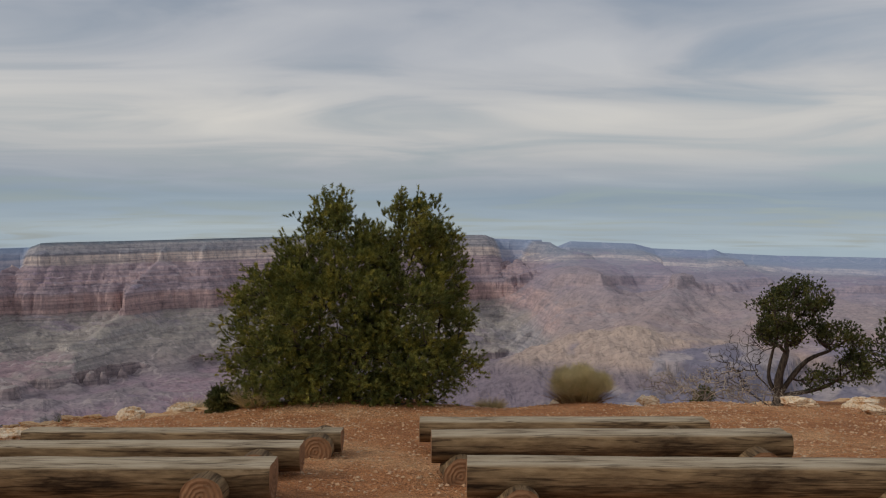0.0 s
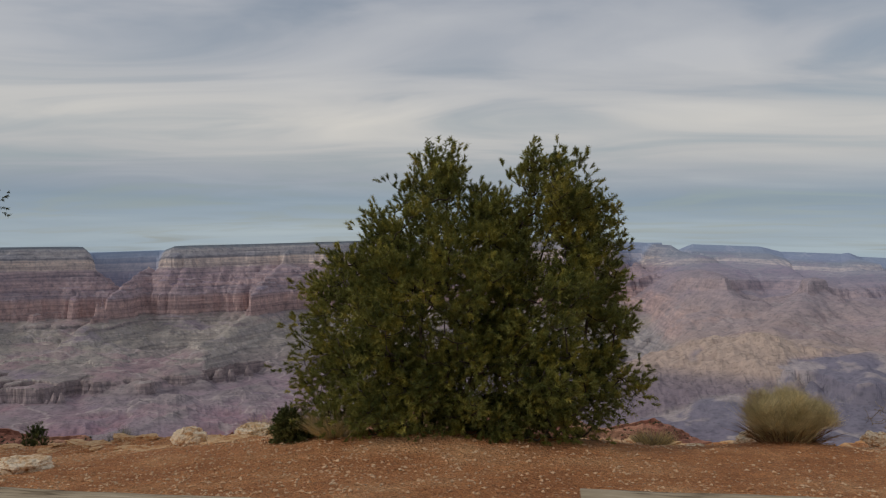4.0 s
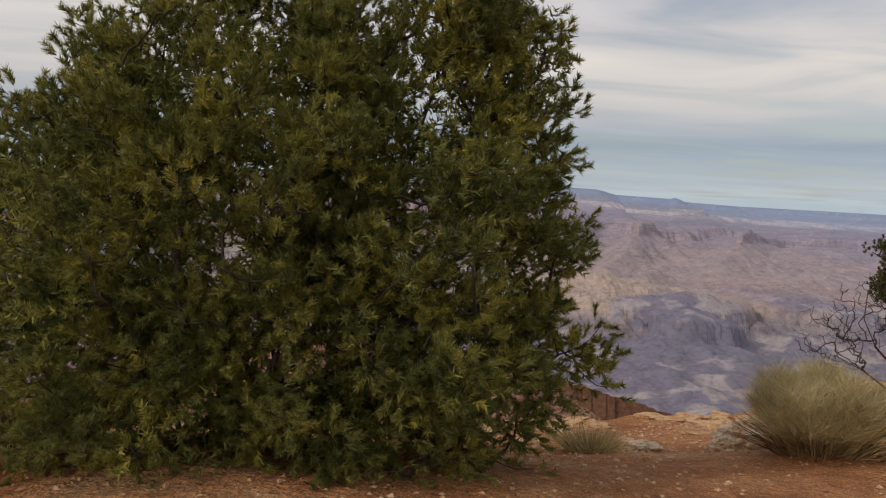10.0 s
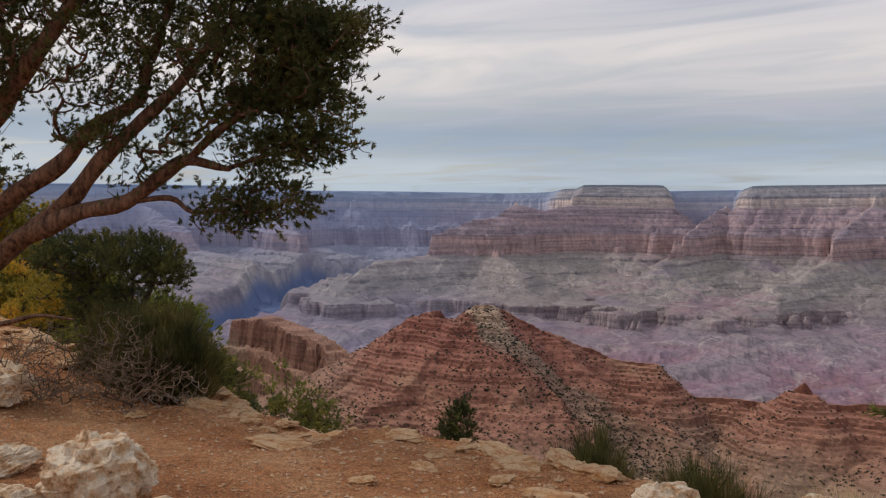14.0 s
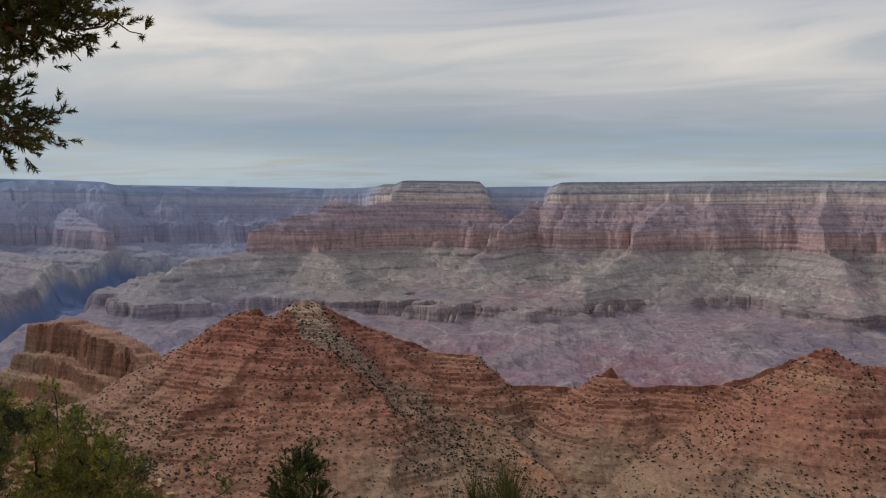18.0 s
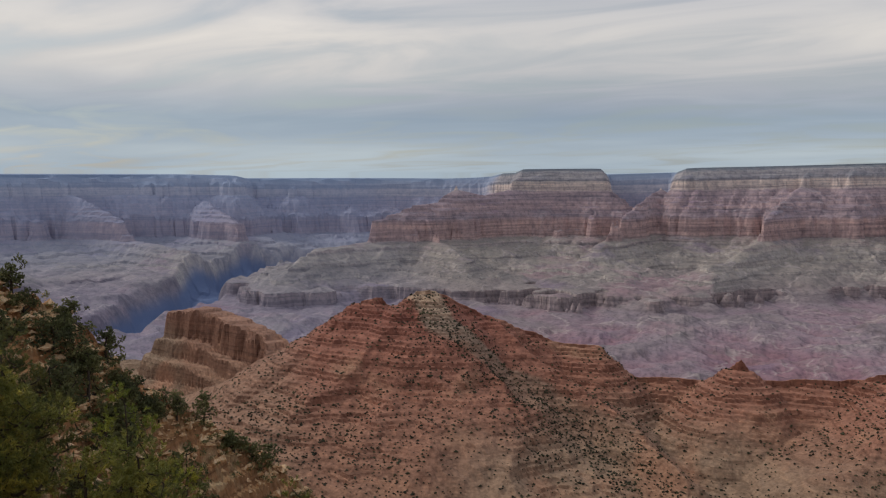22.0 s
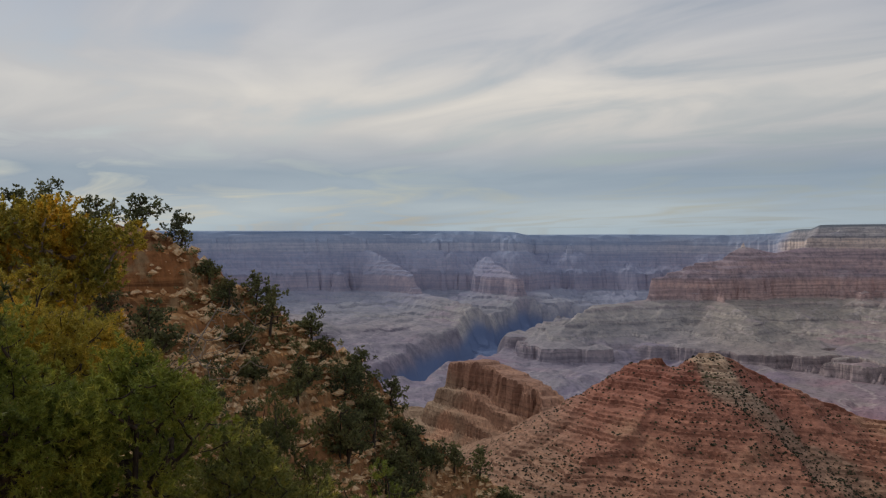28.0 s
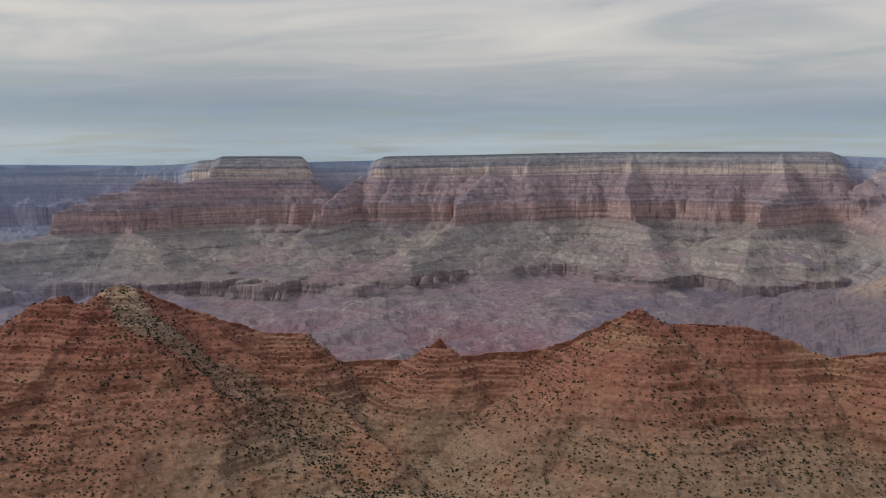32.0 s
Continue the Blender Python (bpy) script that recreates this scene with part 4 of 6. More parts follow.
# ---------------------------------------------------------------- ground
def build_land():
    gx, gy = np.concatenate([np.arange(-32, -13, 0.22), np.arange(-13, 9, 0.13), np.arange(9, 20.1, 0.25)]), np.concatenate([np.arange(-14, 0, 0.5), np.arange(0, 20, 0.13), np.arange(20, 32.1, 0.22)])
    x, y = np.meshgrid(gx, gy)
    z = near_height(x, y)
    f = sheet(len(gy), len(gx))
    v = np.stack([x.ravel(), y.ravel(), z.ravel()], 1)
    d = rim_distance(x, y).ravel()[f[:, 0]]
    jag = fbm(x, y, 0.8, 3, 15).ravel()[f[:, 0]]
    edge = (d + jag * 1.6 < 0.2)
    # the plateau goes on behind the walker to the skyline
    ring = np.array([(-32, -14), (20, -14), (20, 32), (-32, 32)], float)
    far = np.array([(-3300, -3300), (3300, -3300), (60, 18), (-60, -25)], float)
    base = len(v)
    fz = plateau(ring[:, 0], ring[:, 1])
    ev = np.concatenate([np.column_stack([ring, np.array([fz[0], fz[1], -6.0, -6.0]) - 0.06]), np.column_stack([far, [20, 20, -8, -8]])])
    ef = np.array([[0, 1, 5, 4], [1, 2, 6, 5]]) + base
    me = quick_mesh("ground", np.concatenate([v, ev]), np.concatenate([f, ef]), None, True, [SOIL, LEDGE], np.concatenate([edge.astype(int), [0, 0]]))
    tagged(new("ground", me), "bare orange-red gravelly soil sloping to a broken limestone rim", "ground", kind="structure")

    azs, rs = np.concatenate([np.arange(-62, 46, 1.5), np.arange(46, 98, 0.24), np.arange(98, 122, 1.5)]), np.concatenate([np.arange(7, 44, 1.2), np.arange(44, 104, 0.42), np.arange(104, 175, 5)])
    x, y = polar(azs, rs)
    az, r = bearing(x, y)
    z = np.maximum(spur_height(az, r, x, y), ridge_height(az, r, x, y))
    skirt = plateau(x, y) - 1.35 * np.clip(-rim_distance(x, y), 0, None) - 3.0
    skirt = np.where(rim_distance(x, y) > 0, -4.5, skirt)
    z = np.maximum(z, np.where(r < 120, skirt, -1e9))
    z = terrace(z + 0.9 * fbm(x, y, 7, 4, 18), 1.9, 0.95, x, y) + 0.75 * fbm(x, y, 3, 4, 19, 0.65)
    z = np.where(rim_distance(x, y) > 0.5, np.minimum(z, -4.5 + 5.2 * smooth01(25, 45, r)), z)
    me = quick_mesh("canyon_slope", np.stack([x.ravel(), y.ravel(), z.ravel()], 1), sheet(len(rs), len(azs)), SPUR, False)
    tagged(new("canyon_slope", me), "steep rocky orange and tan slope dropping from the rim", "slope", kind="structure")

    azs, rs = np.concatenate([np.arange(-48, -22, 0.8), np.arange(-22, 63, 0.1), np.arange(63, 104, 0.8)]), np.concatenate([np.arange(172, 370, 12.0), np.arange(370, 420, 1.6), np.arange(420, 575, 1.05), np.arange(575, 720, 3), np.arange(720, 960, 40)])
    x, y = polar(azs, rs)
    az, r = bearing(x, y)
    z = ridge_height(az, r, x, y)
    f = sheet(len(rs), len(azs))
    wd, ww = line_away(x + 9 * fbm(x, y, 34, 4, 70), y + 9 * fbm(x, y, 34, 4, 71), [(*spot(a, e, d)[:2], w) for (a, e, d), w in zip(WASH, (11, 11, 10, 12, 19, 34))])
    pale = smooth01(1.15, 0.75, wd / ww)
    low = smooth01(-130, -156, z + 14 * fbm(x, y, 50, 5, 72, 0.6)) * smooth01(44, 36, az)
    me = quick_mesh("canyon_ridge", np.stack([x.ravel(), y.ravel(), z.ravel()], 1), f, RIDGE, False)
    at = me.attributes.new("pale_beds", "FLOAT", "POINT")
    at.data.foreach_set("value", np.maximum(np.maximum(pale * (0.6 + 0.4 * smooth01(505, 530, r)), low * 0.8), np.maximum(smooth01(57.0, 59.5, az) * smooth01(-112, -126, z), 0.45 * smooth01(49.5, 53, az))).astype(np.float32).ravel())
    tagged(new("canyon_ridge", me), "terraced red sandstone ridge with a pale grey talus face", "ridge", kind="structure")

    azs = np.concatenate([np.arange(-48, -37, 0.4), np.arange(-37, -4, 0.12), np.arange(-4, 60, 0.09), np.arange(60, 78, 0.16), np.arange(80, 104, 0.6)])
    rs = np.concatenate([np.arange(930, 1750, 60), np.arange(1750, 2700, 15), np.arange(2700, 3100, 9), np.arange(3100, 4220, 6), np.arange(4220, 4880, 17)])
    x, y = polar(azs, rs)
    az, r = bearing(x, y)
    z, tan, depth, out, cut = wall_height(az, r, x, y)
    f = sheet(len(rs), len(azs))
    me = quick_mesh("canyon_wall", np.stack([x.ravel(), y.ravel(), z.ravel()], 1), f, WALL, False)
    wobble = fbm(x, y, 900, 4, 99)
    # amount of painted haze: grows with distance, plus some on the upper wall
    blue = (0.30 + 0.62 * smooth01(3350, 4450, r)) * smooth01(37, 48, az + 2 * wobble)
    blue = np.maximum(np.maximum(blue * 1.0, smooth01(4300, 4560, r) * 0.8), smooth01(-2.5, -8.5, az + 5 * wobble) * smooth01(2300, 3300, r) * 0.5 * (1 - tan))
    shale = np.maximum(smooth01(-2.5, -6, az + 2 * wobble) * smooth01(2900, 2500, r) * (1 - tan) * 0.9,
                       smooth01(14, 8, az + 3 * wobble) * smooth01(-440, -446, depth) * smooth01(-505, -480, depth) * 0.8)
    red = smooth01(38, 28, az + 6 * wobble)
    # the gorge's painted shade deepens with the cut
    for key, val in (("tan_beds", tan), ("distance_haze", np.maximum(blue, (0.22 * smooth01(-330, -200, depth) + 0.14 * smooth01(-455, -330, depth) * smooth01(-200, -330, depth)) * (1 - tan))), ("gorge_shade", smooth01(25, 85, cut)), ("shale_beds", shale), ("depth", depth), ("red_hills", red), ("forest", smooth01(9, 1, out) * smooth01(-3, 0, az))):
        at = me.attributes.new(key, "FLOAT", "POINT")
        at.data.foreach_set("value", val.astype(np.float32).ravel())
    tagged(new("canyon_wall", me), "vast layered canyon walls of cream, red and grey-green rock under a flat forested rim", "canyon", kind="structure")


build_land()


# ---------------------------------------------------------------- growing things
def ground_at(x, y):
    return float(near_height(np.array([[float(x)]]), np.array([[float(y)]]))[0, 0])


def unit(v):
    return v / (np.linalg.norm(v, axis=-1, keepdims=True) + 1e-9)


def limber(pts, rad, steps=3):
    """A chain rounded off: a smooth curve through its points."""
    pts, rad = np.asarray(pts, float), np.asarray(rad, float)
    p = np.concatenate([2 * pts[:1] - pts[1:2], pts, 2 * pts[-1:] - pts[-2:-1]])
    out, rr = [], []
    for k in range(len(pts) - 1):
        a, b, c, d = p[k:k + 4]
        for t in np.arange(steps) / steps:
            out.append(0.5 * (2 * b + (c - a) * t + (2 * a - 5 * b + 4 * c - d) * t * t + (3 * b - a - 3 * c + d) * t ** 3))
            rr.append(rad[k] + (rad[k + 1] - rad[k]) * t)
    return np.array(out + [pts[-1]]), np.array(rr + [rad[-1]])


def tubes(chains, sides=6):
    """Tapering tubes along chains of (points, radii), with the run of the grain at every corner."""
    vs, fs, gs, n = [], [], [], 0
    ang = np.linspace(0, 2 * np.pi, sides, endpoint=False)
    for pts, rad in chains:
        pts, rad = np.asarray(pts, float), np.asarray(rad, float)
        if len(pts) < 2:
            continue
        if rad.max() > 0.018:
            pts, rad = limber(pts, rad, 4)
        d = unit(np.gradient(pts, axis=0))
        ref = np.where(np.abs(d[:, 2:3]) > 0.9, np.array([[1.0, 0, 0]]), np.array([[0, 0, 1.0]]))
        a = unit(np.cross(d, ref))
        b = np.cross(d, a)
        run = np.concatenate([[0], np.cumsum(np.linalg.norm(np.diff(pts, axis=0), axis=1))])
        # flutes and burls
        knob = 1 + 0.10 * np.sin(ang[None] * 3 + run[:, None] * 2.2 + n) + 0.08 * np.sin(ang[None] * 5 - run[:, None] * 5.1) + 0.07 * np.sin(run[:, None] * 9 + n)
        ca, sa = np.cos(ang)[None, :, None], np.sin(ang)[None, :, None]
        side = ca * a[:, None] + sa * b[:, None]
        ring = pts[:, None] + (rad[:, None] * (knob if rad.max() > 0.018 else 1.0))[..., None] * side
        k = len(pts)
        vs.append(ring.reshape(-1, 3))
        r0 = rad.max()
        gs.append(np.stack([np.broadcast_to(np.cos(ang) * r0, (k, sides)), np.broadcast_to(np.sin(ang) * r0, (k, sides)), np.repeat(run[:, None], sides, 1)], -1).reshape(-1, 3))
        i = np.arange((k - 1) * sides).reshape(k - 1, sides)
        j = np.roll(np.arange(k * sides).reshape(k, sides), -1, 1)[:-1]
        fs.append(n + np.stack([i, j, j + sides, i + sides], -1).reshape(-1, 4))
        n += k * sides
    return np.concatenate(vs), np.concatenate(fs), np.concatenate(gs)


def wood(name, chains, sides, mat):
    v, f, g = tubes(chains, sides)
    me = quick_mesh(name, v, f, mat)
    me.attributes.new("grain", "FLOAT_VECTOR", "POINT").data.foreach_set("vector", g.astype(np.float32).ravel())
    return me


def skeleton(rng, stems, tips, twig=0.006, wander=0.06, reach=0.35, power=0.52, girths=()):
    """Wood that joins the tips to the stems: each tip is tied to the nearest older wood. Returns chains thick first."""
    pos, par, least = [], [], []
    for which, stem in enumerate(stems):
        last = -1
        g0, g1 = girths[which] if which < len(girths) else (0.0, 0.0)
        if len(stem) == 4 and isinstance(stem[3], (int, float)):
            stem = [stem]
        for at, p in enumerate(stem):
            if last == -1 and pos:
                d = [np.linalg.norm(np.array(p) - q) for q in pos]
                if min(d) < 0.35:
                    last = int(np.argmin(d))
                    continue
            pos.append(np.array(p, float))
            par.append(last)
            least.append(g0 + (g1 - g0) * at / max(1, len(stem) - 1))
            last = len(pos) - 1
    base = pos[0]
    order = np.argsort([np.linalg.norm(t - base) for t in tips])
    leaf = []
    store, filled = np.zeros((len(pos) + 60 * len(tips) + 10, 3)), 0
    for k in order:
        t = tips[k]
        while filled < len(pos):
            store[filled] = pos[filled]
            filled += 1
        P = store[:filled]
        cost = np.linalg.norm(P - t, axis=1) + reach * np.clip(P[:, 2] - t[2], 0, None) * 2
        i = int(np.argmin(cost))
        a = P[i]
        span = np.linalg.norm(t - a)
        n = min(50, max(2, int(span / 0.22)))
        last = i
        for q in range(1, n + 1):
            f = q / n
            p = a + (t - a) * f + rng.normal(0, wander * span * 0.5, 3) * (f < 1) + np.array([0, 0, -0.10 * span * math.sin(math.pi * f)])
            pos.append(p)
            par.append(last)
            last = len(pos) - 1
        leaf.append(last)
    n = len(pos)
    load = np.zeros(n)
    for i in leaf:
        load[i] += 1
    for i in range(n - 1, -1, -1):
        load[i] = max(load[i], 0.6)
        if par[i] >= 0:
            load[par[i]] += load[i] * 0.92
    rad = twig * load ** power
    rad[:len(least)] = np.where(np.array(least) > 0, np.array(least), rad[:len(least)])
    kids = [[] for _ in range(n)]
    for i in range(n):
        if par[i] >= 0:
            kids[par[i]].append(i)
    chains, starts = [], [i for i in range(n) if par[i] < 0]
    while starts:
        i = starts.pop()
        chain = [i] if par[i] < 0 else [par[i], i]
        while kids[chain[-1]]:
            ks = sorted(kids[chain[-1]], key=lambda q: -load[q])
            starts.extend(ks[1:])
            chain.append(ks[0])
        r = [min(rad[q], rad[i]) if q == par[i] else rad[q] for q in chain]
        chains.append(([pos[q] for q in chain], r))
    return chains


def in_lobes(rng, lobes, n, inner=0.6, low=-99.0):
    """Points in the outer part of a union of ellipsoids (centre, radii), spread evenly."""
    c, r = np.array([l[0] for l in lobes], float), np.array([l[1] for l in lobes], float)
    w = r.prod(1) ** (2 / 3)
    out = []
    while len(out) < n:
        k = rng.choice(len(c), p=w / w.sum())
        p = c[k] + r[k] * unit(rng.normal(size=3)) * rng.uniform(inner, 1.0) ** 0.6
        q = np.sqrt((((p - c) / r) ** 2).sum(1)).min()
        if q < inner * 0.9 or p[2] < low:
            continue
        if out and np.min(np.linalg.norm(np.array(out[-160:]) - p, axis=1)) < 0.4 * (w.sum() / n) ** 0.5:
            if rng.rand() < 0.8:
                continue
        out.append(p)
    return np.array(out)


def needles(rng, at, axis, length, per, long, wide, spread=0.75):
    """Bottlebrush sprays: every spray carries `per` needles round its axis. One triangle a needle."""
    k = len(at)
    axis = unit(axis)
    ref = unit(np.cross(axis, rng.normal(size=(k, 3))))
    oth = np.cross(axis, ref)
    u = rng.rand(k, per) ** 0.7
    th = rng.rand(k, per) * 2 * np.pi
    base = at[:, None] + axis[:, None] * (u * length[:, None])[..., None]
    side = np.cos(th)[..., None] * ref[:, None] + np.sin(th)[..., None] * oth[:, None]
    lean = spread * (0.55 + 0.6 * rng.rand(k, per))[..., None] * (0.75 + 0.3 * u)[..., None]
    d = unit(axis[:, None] + side * lean * 1.5)
    ln = long * (0.7 + 0.5 * rng.rand(k, per))[..., None]
    tip = base + d * ln
    wdir = unit(np.cross(d, rng.normal(size=(k, per, 3)))) * wide * 0.5
    v = np.stack([base - wdir, base + wdir, tip], 2).reshape(-1, 3)
    return v


def sprays(rng, tips, heart, count, ball, length, per, long, wide, upward=0.5, spread=0.75):
    k = len(tips) * count
    c = np.repeat(tips, count, 0)
    off = unit(rng.normal(size=(k, 3))) * (rng.rand(k, 1) ** 0.5) * ball
    out = unit(c - heart)
    axis = unit(off) * 0.85 + out * 0.7 + np.array([0, 0, upward]) + rng.normal(0, 0.25, (k, 3))
    return needles(rng, c + off, axis, length * (0.7 + 0.6 * rng.rand(k)), per, long, wide, spread)


def tris(v):
    return np.arange(len(v)).reshape(-1, 3)


def make_tree(name, base, stems, lobes, seed, tips=200, count=10, per=40, long=0.045, wide=0.006, ball=0.2, length=0.14, twig=0.006, inner=0.6,
              leaf=PINE, bark=DARKBARK, upward=0.5, spread=0.75, dead=None, reach=0.35, low=-99, power=0.52, girths=(), sides=8, limbs=8, core=None, clump=None, label="", category="tree", group=""):
    """A tree as wood (trunk, limbs) and a crown of separate sprays; all places are relative to its base."""
    rng = np.random.RandomState(seed)
    root = anchor(name, base, label=label, category=category, group=group)
    pts = in_lobes(rng, lobes, tips, inner, low)
    if clump:
        # boughs: each place in the crown carries a fan of shoots
        pts = np.repeat(pts, clump[0], 0) + rng.normal(0, 1, (tips * clump[0], 3)) * np.array([clump[1], clump[1], clump[1] * clump[2]])
        pts = pts[pts[:, 2] > max(low, -9)]
    chains = skeleton(rng, stems, pts, twig, reach=reach, power=power, girths=girths)
    lens = [len(c[0]) * max(c[1]) for c in chains]
    order = np.argsort(lens)[::-1]
    main, rest = [chains[i] for i in order[:1]], [chains[i] for i in order[1:]]
    child("trunk", wood("trunk", main, sides + 2, bark), root)
    big, small = rest[:limbs], rest[limbs:]
    for c in big:
        child("limb", wood("limb", [c], sides, bark), root)
    if small:
        child("fine_branching", wood("fine_branching", small, 4 if sides > 5 else 3, bark), root, kind="stuff")
    heart = np.array([0, 0, np.mean([l[0][2] for l in lobes]) * 0.75])
    v = sprays(rng, pts, heart, count, ball, length, per, long, wide, upward, spread)
    child("crown", quick_mesh("crown", v, tris(v), leaf, False), root, kind="stuff")
    if core:
        deep = in_lobes(rng, [(c, tuple(0.68 * q for q in r)) for c, r in lobes if min(r) > 0.17], core[0], 0.3, 0.15)
        v = sprays(rng, deep, heart, 6, 0.24, 0.12, 25, core[1], core[2], 0.3, 1.4)
        child("inner_foliage", quick_mesh("inner_foliage", v, tris(v), leaf, False), root, kind="stuff")
    if dead:
        stems2, lobes2, n2 = dead
        ch = skeleton(rng, stems2, in_lobes(rng, lobes2, n2, 0.3), twig * 0.5, wander=0.13, reach=0.1, power=0.42)
        child("dead_branching", wood("dead_branching", ch, 5, DEADWOOD if bark is BARK else bark), root, "bare grey dead branches", "stuff")
    return root


def lumpy(lobes, n, seed, small=(0.17, 0.28)):
    """Adds clumps of boughs on the outside of the large lobes of a crown."""
    rng = np.random.RandomState(seed)
    out = list(lobes)
    w = np.array([np.prod(r) ** 0.67 for c, r in lobes])
    for k in range(n):
        c, r = lobes[rng.choice(len(lobes), p=w / w.sum())]
        d = unit(rng.normal(size=3))
        q = rng.uniform(*small)
        out.append((tuple(np.array(c) + np.array(r) * d * 0.92), (q, q, q * 0.85)))
    return out


# the big pinyon that the path leads to
PINYON_AT = (-1.5, 13.45, ground_at(-1.5, 13.45) - 0.03)
make_tree("pinyon_pine", PINYON_AT,
          [[(0, 0, -0.1), (0.03, 0, 0.35), (-0.05, 0.05, 0.9), (-0.2, 0, 1.6), (-0.3, 0, 2.4), (-0.33, 0, 2.85)], [(0.03, 0, 0.35), (0.35, 0.05, 0.9), (0.75, 0.0, 1.6), (0.95, 0.05, 2.3), (1.0, 0, 2.9)],
           [(0.03, 0, 0.35), (-0.5, 0, 0.7), (-1.2, -0.05, 1.2), (-1.7, 0, 1.5)], [(0.03, 0, 0.3), (0.7, 0.0, 0.6), (1.35, -0.1, 1.0)], [(0, 0, 0.2), (-0.3, -0.5, 0.5), (-0.7, -1.0, 0.7)]],
          lumpy([((-0.33, 0, 2.08), (0.70, 0.72, 1.04)), ((0.86, 0.05, 2.08), (0.68, 0.70, 1.10)), ((0.3, 0.1, 2.05), (0.62, 0.66, 0.80)), ((-1.26, 0, 1.26), (0.78, 0.78, 0.80)), ((-0.3, -0.1, 1.4), (1.08, 1.08, 1.05)), ((0.9, 0.0, 1.3), (0.9, 0.98, 0.9)),
                 ((0.45, -0.2, 0.66), (1.38, 1.0, 0.58)), ((-1.0, -0.2, 0.68), (0.92, 0.82, 0.55)), ((-0.34, 0, 2.78), (0.36, 0.34, 0.36)), ((0.95, 0, 2.86), (0.28, 0.28, 0.38)), ((1.42, 0.1, 1.75), (0.36, 0.4, 0.32)), ((1.38, 0.05, 2.35), (0.40, 0.42, 0.5)), ((1.68, 0.0, 0.52), (0.36, 0.4, 0.34)), ((-0.88, 0.0, 2.0), (0.46, 0.5, 0.58)), ((-1.25, -0.05, 1.68), (0.42, 0.5, 0.5)), ((0.75, -0.45, 0.36), (0.98, 0.62, 0.34)), ((-0.5, -0.6, 0.34), (0.85, 0.55, 0.32)), ((0.35, -0.3, 0.16), (1.4, 0.8, 0.2)), ((-0.9, -0.2, 0.2), (0.9, 0.6, 0.2))], 130, 17, (0.13, 0.25)),
          3, tips=660, count=4, per=78, long=0.046, wide=0.0056, ball=0.10, length=0.085, twig=0.0026, inner=0.5, low=0.03, spread=0.75, upward=0.45, core=(1000, 0.05, 0.013), clump=(5, 0.075, 0.85),
          label="dense dark green two-topped pinyon pine with branches down to the soil")

# the old leaning juniper at the rim
OLD_AT = (-13.28, 13.07, ground_at(-13.28, 13.07) - 0.05)


def from_old(*pts):
    return [(x - OLD_AT[0], y - OLD_AT[1], z - OLD_AT[2]) for x, y, z in pts]


def pad(x, y, z, a, b, c):
    return ((x - OLD_AT[0], y - OLD_AT[1], z - OLD_AT[2]), (a, b, c))


# boughs that reach out over the edge
RIM_PADS = [pad(-8.95, 14.9, 2.85, 0.5, 0.4, 0.36), pad(-9.5, 14.7, 3.1, 0.6, 0.5, 0.4), pad(-9.02, 14.86, 2.3, 0.54, 0.33, 0.26), pad(-9.05, 14.88, 1.95, 0.42, 0.3, 0.22), pad(-9.55, 14.7, 1.4, 0.5, 0.32, 0.22), pad(-10.0, 14.5, 1.3, 0.5, 0.3, 0.19), pad(-9.3, 14.76, 2.5, 0.6, 0.36, 0.3), pad(-9.2, 14.8, 2.85, 0.6, 0.4, 0.36), pad(-9.6, 14.66, 1.9, 0.5, 0.3, 0.22), pad(-9.8, 14.6, 2.3, 0.55, 0.35, 0.25)]
RIM_PADS = [((c[0] - 0.12, c[1] - 0.05, c[2]), (0.85 * r[0], 0.9 * r[1], r[2])) for c, r in RIM_PADS]
